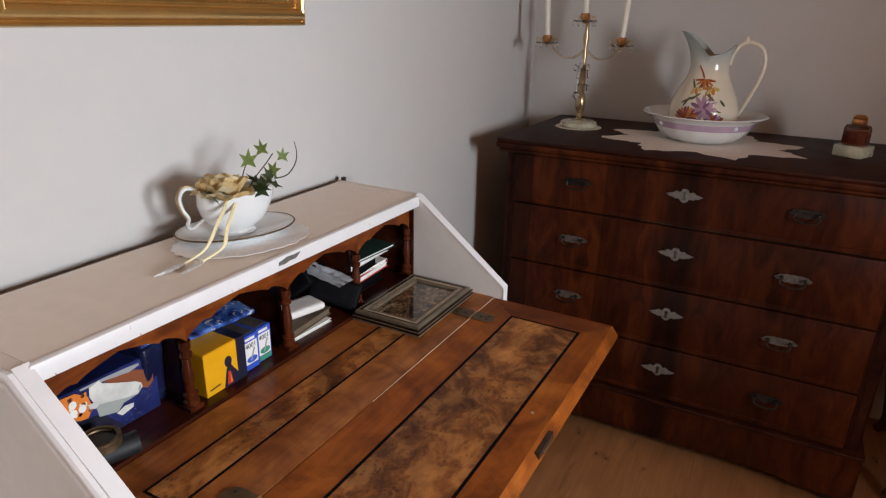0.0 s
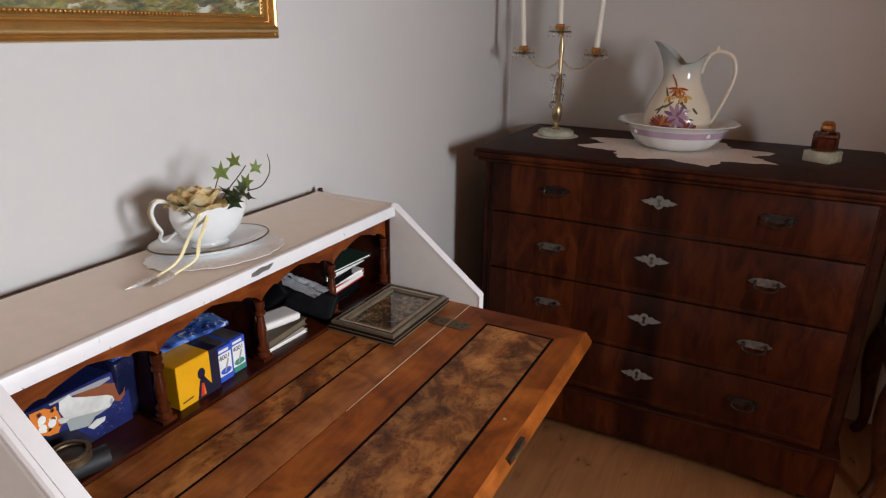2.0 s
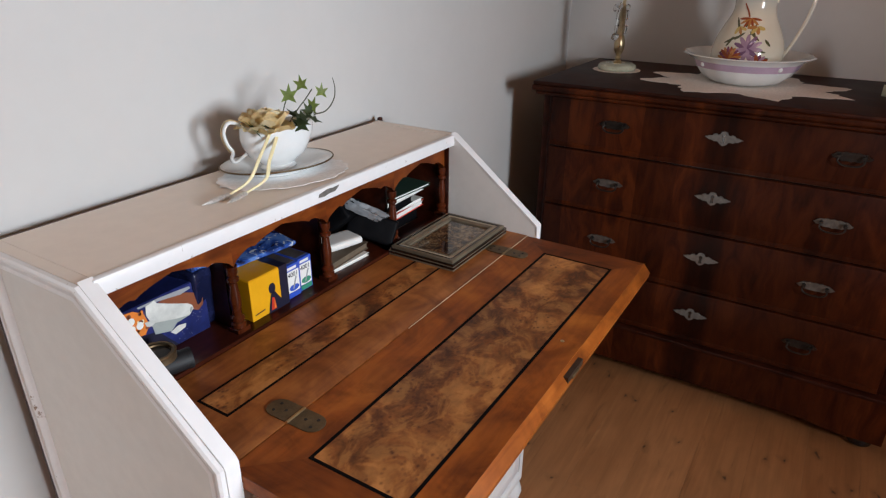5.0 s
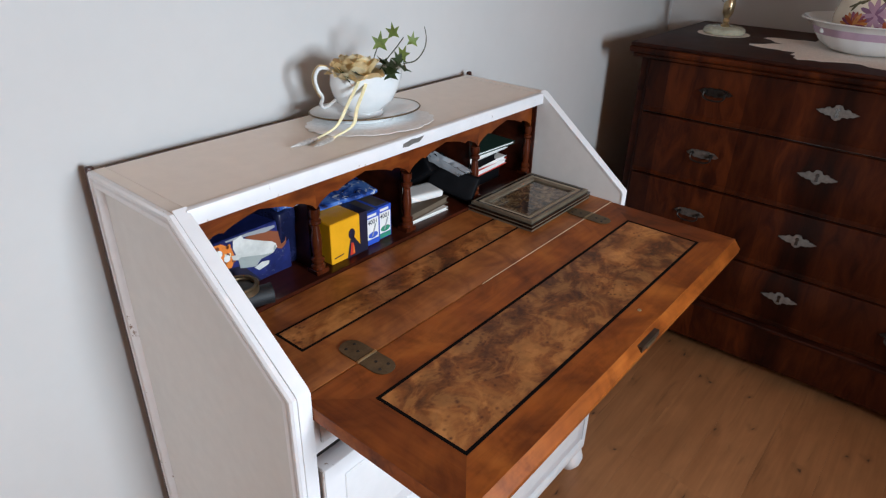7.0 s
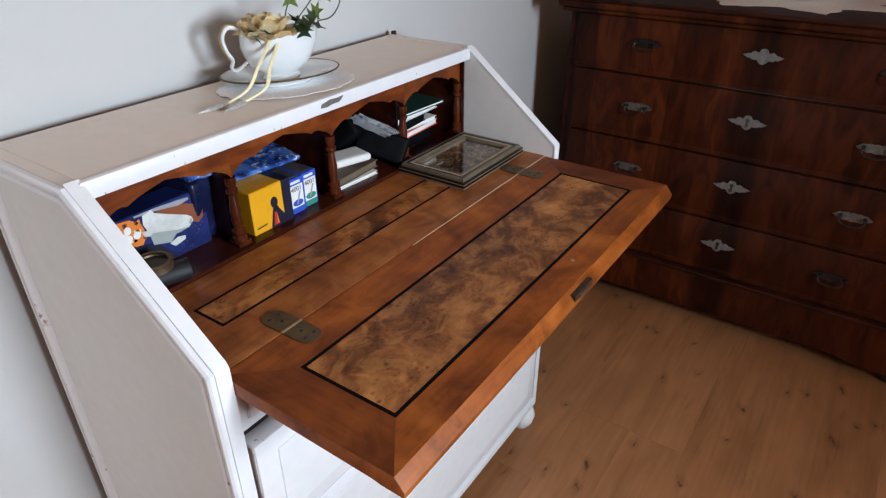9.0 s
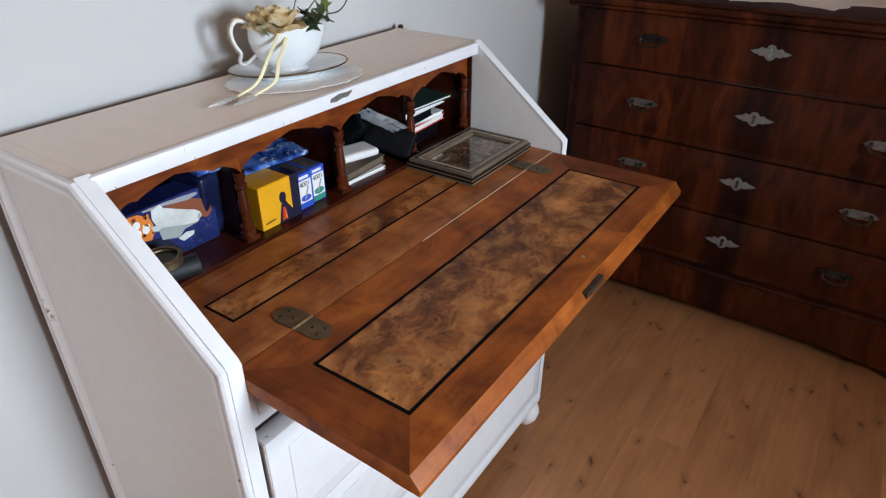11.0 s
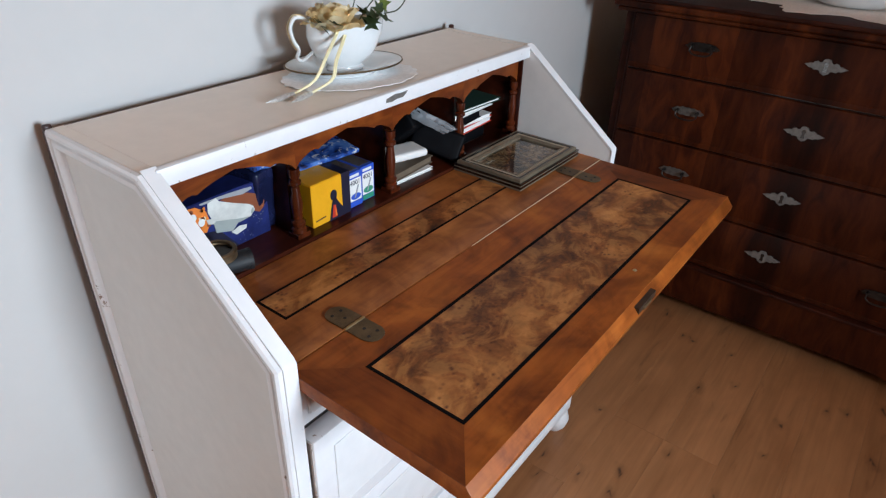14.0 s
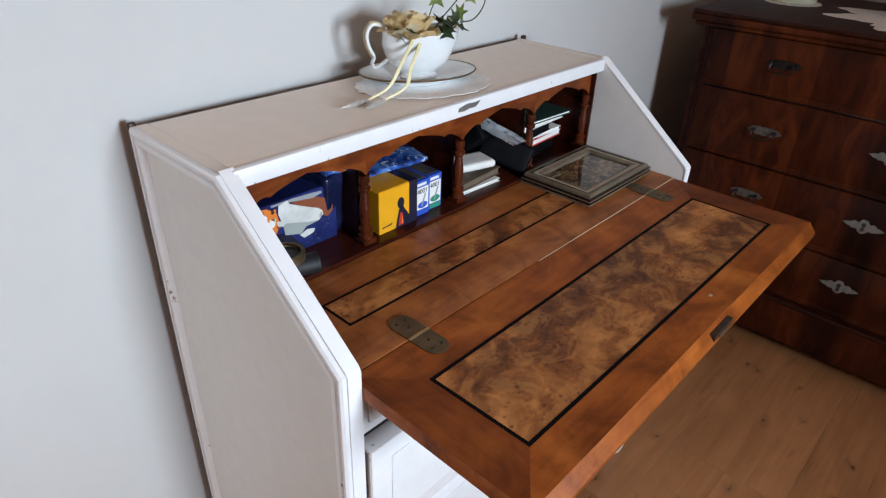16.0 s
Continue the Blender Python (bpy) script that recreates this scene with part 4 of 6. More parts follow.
def flowers():
    f = thing("flower_arrangement", W(0, 0.03), "cream silk rose with ivy sprigs and trailing ribbon", "flowers")
    c = Vector(W(-0.026, 0.108)) + Vector((0, -0.010, 0))
    core = part("rose", one(lathe, ((0, -0.012), (0.010, -0.008), (0.012, 0.004), (0.006, 0.013), (0, 0.014)), c, 12), ROSE, f, "cream silk rose head")
    rnd = random.Random(5)
    for ring, n, rad, size, lean in ((0, 4, 0.008, 0.017, -8), (1, 5, 0.018, 0.021, 4), (2, 6, 0.030, 0.023, 14), (3, 7, 0.042, 0.024, 28), (4, 7, 0.050, 0.022, 48)):
        for i in range(n):
            a = 2 * math.pi * (i + 0.4 * ring + rnd.uniform(-0.12, 0.12)) / n
            bm = bmesh.new()
            g, k = 6, size * rnd.uniform(0.9, 1.15)
            grid = []
            for u in range(g + 1):
                row = []
                for v in range(g + 1):
                    p, q = (u / g - 0.5) * 2, v / g
                    wid = math.sin(math.pi * (0.16 + 0.72 * q)) * k
                    x, h = p * wid, q * k * 1.35
                    row.append(bm.verts.new((x, 0.40 * k * p * p - (0.16 + 0.06 * ring) * k * q ** 3 + 0.07 * k * math.sin(5 * p + ring + i), h * (1 - 0.10 * q * q) + 0.08 * k * math.cos(4 * p + i))))
                grid.append(row)
            for u in range(g):
                for v in range(g):
                    bm.faces.new((grid[u][v], grid[u + 1][v], grid[u + 1][v + 1], grid[u][v + 1]))
            bmesh.ops.solidify(bm, geom=bm.faces[:], thickness=0.0006)
            m = Matrix.Translation(c + Vector((math.cos(a) * rad * 0.6, math.sin(a) * rad * 0.6, -0.006 - 0.005 * ring))) @ Euler((0, 0, a + math.pi / 2)).to_matrix().to_4x4() @ Euler((radians(lean + rnd.uniform(-8, 8)), 0, 0)).to_matrix().to_4x4()
            bmesh.ops.transform(bm, matrix=m, verts=bm.verts[:])
            part("petal", bm, ROSE_PALE if (i + ring) % 3 == 0 else ROSE, core, angle=80)
    # upright ivy sprigs
    st = part("stem", one(tube, (W(0.02, 0.075), W(0.048, 0.110), W(0.070, 0.132), W(0.086, 0.150)), 0.0011, 6), STEM, f)
    part("stem", one(tube, (W(0.03, 0.075), W(0.075, 0.098), W(0.112, 0.104), W(0.132, 0.124), W(0.137, 0.146), W(0.133, 0.168)), (0.0011, 0.0013, 0.0012, 0.0010, 0.0006), 6), STEM, f, "curling dark tendril")
    part("stem", one(tube, (W(0.01, 0.08), W(0.025, 0.125), W(0.034, 0.140)), 0.001, 6), STEM, f)
    for u, h, off, size, yaw, pit, rol, m in ((0.030, 0.140, -0.006, 0.019, 8, 72, 5, LEAF), (0.062, 0.158, -0.002, 0.016, -12, 76, -10, LEAF), (0.102, 0.141, -0.004, 0.015, 20, 70, 12, LEAF),
                                             (0.076, 0.117, -0.008, 0.016, -25, 74, 20, LEAF), (0.068, 0.108, -0.010, 0.016, 30, 60, -20, LEAF_D), (0.045, 0.100, -0.050, 0.018, 60, 30, 10, LEAF_D),
                                             (0.016, 0.098, -0.050, 0.020, 30, 25, 0, LEAF_D), (-0.074, 0.096, -0.046, 0.018, 80, 30, 12, LEAF_D), (0.036, 0.106, -0.012, 0.018, 140, 35, 15, LEAF_D),
                                             (0.030, 0.106, -0.040, 0.020, 70, 20, -8, LEAF_D), (-0.052, 0.098, -0.050, 0.018, 120, 25, 6, LEAF_D), (0.018, 0.090, -0.046, 0.018, 10, 60, 0, LEAF_D), (-0.066, 0.088, -0.040, 0.022, 95, 50, 0, LEAF_D), (0.074, 0.092, -0.024, 0.013, 100, 40, 10, LEAF)):
        bm = bmesh.new()
        p = Vector(W(u, h)) + Vector((0.02 * 0, off, 0))
        leaf_mesh(bm, p, size, yaw - 50, pit, rol)
        bmesh.ops.solidify(bm, geom=bm.faces[:], thickness=0.0005)
        part("leaf", bm, m, f)
    # ribbon strands falling over the rim to the top of the desk
    ends = (((0.016, -0.034, 0.092), (0.362, 0.290, 0.052), (0.333, 0.288, 0.022), (0.298, 0.298, 0.006)), ((0.028, -0.038, 0.090), (0.380, 0.284, 0.046), (0.360, 0.276, 0.020), (0.318, 0.281, 0.006)))
    for a, b, e, g in ends:
        s = Vector(W(-0.050, 0)) + Vector(a)
        pts = (Vector(W(-0.048, 0.110)), s, *(Vector((p - 0.010, q, ZT + h)) for p, q, h in (b, e, g)))
        rib = part("ribbon", one(tube, pts, 0.0018, 8), RIBBON, f, "cream twisted ribbon strand")
        part("ribbon_ply", one(tube, [p + Vector((0.0036, -0.0008, 0.0004)) for p in pts], 0.0016, 8), RIBBON, rib)


flowers()


def pen(name, a, b, label):
    """A small steel dip pen lying flat: pointed nib, ferrule and collar."""
    p = thing(name, a, label, "pen")
    A, B = Vector(a), Vector(b)
    part("nib", one(tube, (A, A + (B - A) * 0.16, A + (B - A) * 0.34), (0.0005, 0.0024, 0.0038), 8), SILVER, p)
    part("ferrule", one(tube, (A + (B - A) * 0.34, A + (B - A) * 0.70), 0.0042, 10), SILVER, p)
    part("collar", one(tube, (A + (B - A) * 0.70, B), (0.0048, 0.0036), 10), SILVER, p)


pen("dip_pen", (0.233, 0.298, ZT + 0.0045), (0.290, 0.299, ZT + 0.0055), "silver pointed pen tip tied to the ribbon")
pen("dip_pen", (0.262, 0.273, ZT + 0.0045), (0.310, 0.281, ZT + 0.0055), "silver pen end tied to the ribbon")


# ---- in and on the writing bed ----
ZC = ZF + 0.006


def flat_shape(bm, outline, at, u, v, thick=0.0005):
    """A thin printed shape on a face: outline in the face's own axes."""
    n = Vector(u).cross(Vector(v)).normalized()
    lo = [bm.verts.new(Vector(at) + Vector(u) * p + Vector(v) * q) for p, q in outline]
    hi = [bm.verts.new(w.co + n * thick) for w in lo]
    bm.faces.new(lo[::-1]), bm.faces.new(hi)
    for i in range(len(lo)):
        bm.faces.new((lo[i], lo[(i + 1) % len(lo)], hi[(i + 1) % len(lo)], hi[i]))
    bmesh.ops.recalc_face_normals(bm, faces=bm.faces[:])


def ell(cx, cy, a, b, turn=0, n=20):
    c, s = math.cos(radians(turn)), math.sin(radians(turn))
    return [(cx + a * math.cos(t) * c - b * math.sin(t) * s, cy + a * math.cos(t) * s + b * math.sin(t) * c) for t in np.linspace(0, 2 * math.pi, n, endpoint=False)]


def words(text, size, at, u, v, mat, parent):
    """Printed characters from the built-in font, as a thin mesh."""
    cu = bpy.data.curves.new("text", "FONT")
    cu.body, cu.size, cu.extrude = text, size, 0.00015
    tmp = bpy.data.objects.new("text", cu)
    scene.collection.objects.link(tmp)
    me = bpy.data.meshes.new_from_object(tmp.evaluated_get(bpy.context.evaluated_depsgraph_get()))
    bpy.data.objects.remove(tmp)
    n = Vector(u).cross(Vector(v))
    bm = bmesh.new()
    bm.from_mesh(me)
    bmesh.ops.transform(bm, matrix=Matrix((u, v, n)).transposed().to_4x4(), verts=bm.verts[:])
    bmesh.ops.translate(bm, verts=bm.verts[:], vec=at)
    return part("number_print", bm, mat, parent, soft=False)


SHUTTLE = plain("shaded_white_print", (0.62, 0.62, 0.58), 0.4, vary=0.25, scale=22, bump=0.02)
FLAMEWHITE = flat("pale_yellow_print", (0.85, 0.74, 0.50), 0.4)


def picture_book():
    """A glossy deep-blue box with a picture of a space shuttle on its front."""
    x0, x1, y, z0, z1 = 0.034, 0.197, 0.276, ZC, 0.902
    b = thing("picture_box", ((x0 + x1) / 2, y, z0), "glossy deep-blue box printed with a white space shuttle", "box")
    part("body", one(box, x0, x1, y, y + 0.05, z0, z1, 0.001), BLUEDARK, b)
    U, V, P = (1, 0, 0), (0, 0, 1), (x0, y, z0)
    rnd = random.Random(8)
    H = z1 - z0 - 0.002
    prints = [(((0.001, 0.001), (0.100, 0.001), (0.085, 0.020), (0.070, 0.040), (0.045, 0.045), (0.001, 0.060)), NAVY, 1),
              (((0.020, 0.097), (0.155, 0.084), (0.1615, 0.098), (0.001, 0.098)), BLUEDARK, 1),
              (((0.078, 0.087), (0.101, 0.089), (0.128, 0.082), (0.147, 0.073), (0.156, 0.060), (0.155, 0.049), (0.145, 0.042), (0.136, 0.047), (0.112, 0.068), (0.090, 0.080)), TANK, 2),
              (((0.044, 0.098), (0.080, 0.0965), (0.115, 0.092), (0.135, 0.090), (0.136, 0.086), (0.118, 0.083), (0.079, 0.089), (0.045, 0.091)), GREYPRINT, 3),
              (((0.061, 0.060), (0.106, 0.042), (0.092, 0.030), (0.064, 0.038)), SHADEPRINT, 3),
              (((0.136, 0.050), (0.134, 0.057), (0.127, 0.063), (0.111, 0.070), (0.094, 0.078), (0.076, 0.087), (0.072, 0.094), (0.067, 0.092), (0.057, 0.090), (0.055, 0.076), (0.061, 0.059), (0.078, 0.044), (0.106, 0.040), (0.127, 0.042)), SHUTTLE, 4),
              (((0.061, 0.059), (0.078, 0.044), (0.106, 0.040), (0.127, 0.042), (0.106, 0.046), (0.082, 0.053)), SHADEPRINT, 5), (ell(0.131, 0.050, 0.0022, 0.005, -20), SHADEPRINT, 5),
              (((0.089, 0.029), (0.104, 0.034), (0.118, 0.031), (0.116, 0.025), (0.097, 0.021)), SHUTTLE, 4),
              (((0.016, 0.094), (0.036, 0.092), (0.052, 0.080), (0.057, 0.060), (0.048, 0.046), (0.036, 0.048), (0.018, 0.060)), ORANGE, 5)]
    prints += [(ell(rnd.uniform(0.022, 0.054), rnd.uniform(0.050, 0.088), rnd.uniform(0.002, 0.006), rnd.uniform(0.002, 0.004), rnd.uniform(0, 180), 10), rnd.choice((ORANGE, TANK, TANK, FLAMEWHITE)), 6) for _ in range(18)]
    prints += [(((0.050, 0.066), (0.064, 0.064), (0.070, 0.060), (0.060, 0.055), (0.052, 0.058)), SHUTTLE, 7)]
    prints += [(ell(x, h, 0.0056, 0.0062), PAPER, 7) for x, h in ((0.030, 0.077), (0.042, 0.065), (0.029, 0.064))]
    prints += [(ell(rnd.uniform(0.100, 0.158), rnd.uniform(0.005, 0.045), 0.0006, 0.0006, 0, 6), GREYPRINT, 1) for _ in range(22)]
    for o, m, k in prints:
        o = [(min(max(u, 0.001), x1 - x0 - 0.001), min(h, H)) for u, h in o]
        nm = "print"
        bm = bmesh.new()
        flat_shape(bm, o, Vector(P) - Vector((0, 0.0004 * k, 0)), U, V, 0.0004)
        part(nm, bm, m, b, soft=False)


SHADEPRINT = flat("grey_green_print", (0.33, 0.36, 0.34), 0.4)
picture_book()


def yellow_box():
    x0, x1, y0, y1, z1 = 0.245, 0.3305, 0.226, 0.304, 0.882
    b = thing("yellow_box", ((x0 + x1) / 2, (y0 + y1) / 2, ZC), "yellow cardboard box with a dark printed motif", "box")
    body = part("carton", one(box, x0, x1, y0, y1, ZC, z1, 0.001), YELLOW, b)
    part("flap", one(box, x0 + 0.001, x1 - 0.001, y0 + 0.001, y1 - 0.001, z1, z1 + 0.0012, 0.0004), YELLOW, b)
    part("end_band", one(box, x1 - 0.018, x1 + 0.0006, y0 - 0.0006, y1 - 0.001, ZC, z1 + 0.0016), NAVY, b, "black end of the box", soft=False)
    for o, m, k in (((( 0.036, 0.0), (0.071, 0.0), (0.071, 0.012), (0.058, 0.030), (0.052, 0.040), (0.044, 0.034), (0.040, 0.018)), NAVY, 1), (ell(0.048, 0.045, 0.0075, 0.010), NAVY, 1), (((0.042, 0.004), (0.054, 0.004), (0.051, 0.026), (0.046, 0.028)), RED, 2), (((0.049, 0.006), (0.053, 0.006), (0.050, 0.024)), ORANGE, 3),
                    (((0.006, 0.010), (0.028, 0.012), (0.028, 0.014), (0.006, 0.012)), NAVY, 1)):
        bm = bmesh.new()
        flat_shape(bm, o, (x0, y0 - 0.0004 * k, ZC), (1, 0, 0), (0, 0, 1), 0.0004)
        part("print", bm, m, b, soft=False)


yellow_box()


def ink_box(x, y, colour, label):
    w, dp, h = 0.034, 0.065, 0.066
    b = thing("ink_box", (x + w / 2, y + dp / 2, ZC), label, "box", "ink boxes in the desk")
    part("carton", one(box, x, x + w, y, y + dp, ZC, ZC + h, 0.0008), BLUE, b)
    f = bmesh.new()
    flat_shape(f, ((0.003, 0.012), (w - 0.003, 0.012), (w - 0.003, h - 0.012), (0.003, h - 0.012)), (x, y - 0.0004, ZC), (1, 0, 0), (0, 0, 1), 0.0004)
    part("front_print", f, PAPER, b, soft=False)
    f = bmesh.new()
    flat_shape(f, ell(w / 2, 0.020, 0.012, 0.006), (x, y - 0.0008, ZC), (1, 0, 0), (0, 0, 1), 0.0004)
    flat_shape(f, ((0.003, 0.002), (w - 0.003, 0.002), (w - 0.003, 0.011), (0.003, 0.011)), (x, y - 0.0006, ZC), (1, 0, 0), (0, 0, 1), 0.0004)
    part("colour_print", f, colour, b, soft=False)
    f = bmesh.new()
    flat_shape(f, ((0.013, 0.018), (0.016, 0.018), (0.025, 0.040), (0.022, 0.042)), (x, y - 0.0012, ZC), (1, 0, 0), (0, 0, 1), 0.0004)
    part("nib_print", f, GREYPRINT, b, soft=False)
    f = bmesh.new()
    flat_shape(f, ((0.004, h - 0.009), (w - 0.008, h - 0.009), (w - 0.008, h - 0.004), (0.004, h - 0.004)), (x, y - 0.0004, ZC), (1, 0, 0), (0, 0, 1), 0.0004)
    part("bar_print", f, PAPER, b, soft=False)
    words("4001", 0.0125, (x + 0.0035, y - 0.0012, ZC + h - 0.0235), Vector((1, 0, 0)), Vector((0, 0, 1)), NAVY, b)
    t = bmesh.new()
    box(t, x + 0.003, x + w - 0.003, y + 0.008, y + dp - 0.004, ZC + h, ZC + h + 0.0006)
    part("top_print", t, BROWNPRINT, b, soft=False)


ink_box(0.3335, 0.232, BLUE, "blue and white ink box with blue print")
ink_box(0.3690, 0.236, GREENCARD, "blue and white ink box with green print")


def slab(name, at, size, euler, mat, label, category, bevel=0.008, crease=0.0, seed=0.0):
    """A soft-edged flat case: a rounded block with creases, leaning as the angles say, resting on its lowest point."""
    bm = bmesh.new()
    bmesh.ops.create_cube(bm, size=1.0, matrix=Matrix.Diagonal((*size, 1)))
    bmesh.ops.bevel(bm, geom=bm.edges[:], offset=min(bevel, min(size) * 0.45), segments=3, affect="EDGES", profile=0.5)
    if crease:
        bmesh.ops.subdivide_edges(bm, edges=[e for e in bm.edges if e.calc_length() > max(size) * 0.3], cuts=7, use_grid_fill=True)
        for v in bm.verts:
            v.co += v.co.normalized() * crease * (noise.noise(v.co * 34 + Vector((seed, 0, 0))) + 0.5 * noise.noise(v.co * 80 + Vector((0, seed, 0))))
    bmesh.ops.rotate(bm, verts=bm.verts[:], cent=(0, 0, 0), matrix=Euler([radians(a) for a in euler]).to_matrix())
    low = min(v.co.z for v in bm.verts)
    bmesh.ops.translate(bm, verts=bm.verts[:], vec=Vector(at) - Vector((0, 0, low)))
    return lone(name, at, bm, mat, label, category, angle=50)


def foil_print():
    """Shiny blue wrapper print with pale and dark patches."""
    m = Mat("blue_foil_print", 0.22, 0, 0.4)
    v = m.coords((1, 1, 1))
    n, k = m.noise(v, 26.0, 3, 1.2), m.noise(v, 60.0, 3, 1.5)
    col = m.ramp(n, ((0.38, (0.01, 0.014, 0.05)), (0.5, (0.03, 0.09, 0.36)), (0.62, (0.10, 0.22, 0.55))))
    m.colour(m.mix(m.ramp(k, ((0.60, (0, 0, 0)), (0.66, (1, 1, 1)))), col, (0.60, 0.62, 0.66)))
    m.bump(n, 0.4, 0.002)
    return m.m


FOIL = foil_print()
NAVYFOIL = plain("navy_foil", (0.010, 0.013, 0.045), 0.25, vary=0.5, scale=30, bump=0.3)
PLASTIC = Mat("crinkled_clear_plastic", 0.12)
PLASTIC.colour((0.80, 0.83, 0.87))
PLASTIC.b.inputs["Alpha"].default_value = 0.32
PLASTIC.bump(PLASTIC.noise(PLASTIC.coords(), 30.0, 2), 0.25, 0.002)


def plastic_sheet(at, w, d, turn, label):
    """A sheet of clear film in long, sharp folds."""
    bm, n, rnd = bmesh.new(), 10, random.Random(21)
    fold = [0.0, 0.006, 0.001, 0.009, 0.003, 0.004, 0.011, 0.002, 0.008, 0.001, 0.005]
    g = [[bm.verts.new(((u / n - 0.5) * w * (1 - 0.25 * v / n) + 0.004 * rnd.uniform(-1, 1), (v / n - 0.5) * d, 0.016 + fold[u] * (0.5 + 0.8 * v / n) + rnd.uniform(0, 0.0012) - 0.026 * (v / n - 0.5))) for v in range(n + 1)] for u in range(n + 1)]
    for u in range(n):
        for v in range(n):
            bm.faces.new((g[u][v], g[u + 1][v], g[u + 1][v + 1], g[u][v + 1]))
    bmesh.ops.solidify(bm, geom=bm.faces[:], thickness=0.0004)
    bmesh.ops.rotate(bm, verts=bm.verts[:], cent=(0, 0, 0), matrix=Euler((radians(34), radians(14), radians(turn))).to_matrix())
    bmesh.ops.translate(bm, verts=bm.verts[:], vec=at)
    return lone("plastic_bag", at, bm, PLASTIC.m, label, "bag", angle=12)


def soft_case():
    """A dark soft spectacle case lying on its side, open at one end."""
    c = thing("spectacle_case", (0.070, 0.222, ZC), "dark slate soft spectacle case, open at one end", "case")
    path = ((0.010, 0.232, ZC + 0.014), (0.045, 0.226, ZC + 0.016), (0.080, 0.216, ZC + 0.017), (0.104, 0.208, ZC + 0.017))
    body = part("body", one(tube, path, (0.012, 0.015, 0.0165, 0.0165), 14, 0.95), SLATE, c)
    part("rim", one(tube, ((0.102, 0.2088, ZC + 0.017), (0.1065, 0.2070, ZC + 0.017)), 0.0172, 14, 0.95, 2), SLATE, body)
    part("opening", one(tube, ((0.1062, 0.2071, ZC + 0.017), (0.1072, 0.2067, ZC + 0.017)), 0.0135, 14, 0.95, 2), BLACKCLOTH, body, "dark open end")


SLATE = plain("dark_slate_fabric", (0.008, 0.009, 0.011), 0.6, vary=0.4, scale=60, bump=0.5)
soft_case()
slab("navy_packet", (0.190, 0.318, ZC), (0.040, 0.085, 0.112), (6, -4, 8), NAVYFOIL, "dark navy packet standing on end", "packet", 0.006, 0.004, 2.0)
slab("blue_packet", (0.192, 0.285, ZC + 0.112), (0.058, 0.05, 0.014), (10, 8, 10), FOIL, "shiny blue packet lying on the navy one", "packet", 0.004, 0.003, 5.0)
slab("card_box", (0.312, 0.372, ZC), (0.150, 0.075, 0.074), (0, 0, 3), NAVYFOIL, "dark navy card box behind the small boxes", "box", 0.002)
slab("blue_foil_pack", (0.325, 0.330, ZC + 0.0765), (0.165, 0.110, 0.009), (4, 1, -5), FOIL, "flat shiny blue printed pack lying on the boxes", "pack", 0.003, 0.0018, 7.0)
slab("navy_pouch", (0.345, 0.37, ZC + 0.094), (0.12, 0.07, 0.030), (6, 6, 12), NAVYFOIL, "crumpled dark navy pouch on the pile", "pouch", 0.012, 0.008, 3.0)


def compass():
    z, at = ZC + 0.032, (0.061, 0.220)
    c = thing("compass", (*at, z), "brass pocket compass with an open glass face", "compass")
    part("case", one(lathe, ((0, 0), (0.022, 0), (0.027, 0.003), (0.027, 0.012), (0.025, 0.014), (0.021, 0.014), (0.020, 0.011), (0, 0.011)), (*at, z), 32), BRASS, c)
    part("bezel", one(lathe, ((0.0205, 0.0140), (0.0275, 0.0125), (0.0280, 0.0145), (0.026, 0.0165), (0.0215, 0.0160)), (*at, z), 32, caps=False), BRASS, c)
    part("dial", one(lathe, ((0, 0.0112), (0.0198, 0.0112), (0.0198, 0.0116), (0, 0.0116)), (*at, z), 24), DARKMETAL, c)


compass()


def notebook(name, x0, x1, y0, y1, z, h, cover, label, turn=0.0, pages=PAPER):
    b = thing(name, ((x0 + x1) / 2, (y0 + y1) / 2, z), label, "book", "")
    t = ((((x0 + x1) / 2, (y0 + y1) / 2), turn) if turn else None)
    k = min(0.0016, h * 0.22)
    part("pages", one(box, x0 + 0.003, x1 - 0.003, y0 + 0.003, y1, z + k, z + h - k, 0, t), pages, b, soft=False)
    part("cover", one(box, x0, x1, y0, y1, z + h - k, z + h, 0.0005, t), cover, b)
    part("cover", one(box, x0, x1, y0, y1, z, z + k, 0.0005, t), cover, b)
    return z + h


# third bay: wallet, paper, pouches
z = notebook("notebook", 0.455, 0.570, 0.232, 0.385, ZC, 0.007, PAPER, "thin white pad at the bottom of the pile", -3)
z = notebook("wallet", 0.456, 0.578, 0.238, 0.36, z, 0.015, GREYBOOK, "worn grey-brown leather wallet", 4, GREYBOOK)
z = notebook("notebook", 0.452, 0.540, 0.270, 0.40, z, 0.013, GREYBOOK, "grey-brown bound notebook in the pile", -5)


slab("folded_paper", (0.500, 0.262, z), (0.110, 0.052, 0.015), (3, 4, -8), PAPER, "folded white paper lying on the notebooks", "paper", 0.006, 0.0012, 9.0)
slab("black_case", (0.566, 0.318, ZC), (0.095, 0.120, 0.034), (-40, 10, 14), BLACKCLOTH, "soft black zipped case leaning in the bay", "case", 0.006, 0.002, 1.0)
slab("black_case", (0.614, 0.256, ZC), (0.030, 0.105, 0.056), (18, 20, 34), BLACKCLOTH, "narrow black quilted case leaning on the column", "case", 0.006, 0.002, 4.0)
slab("black_bag", (0.490, 0.372, ZC), (0.09, 0.07, 0.105), (8, 0, 0), BLACKCLOTH, "bundled black bag at the back of the bay", "bag", 0.02, 0.010, 6.0)
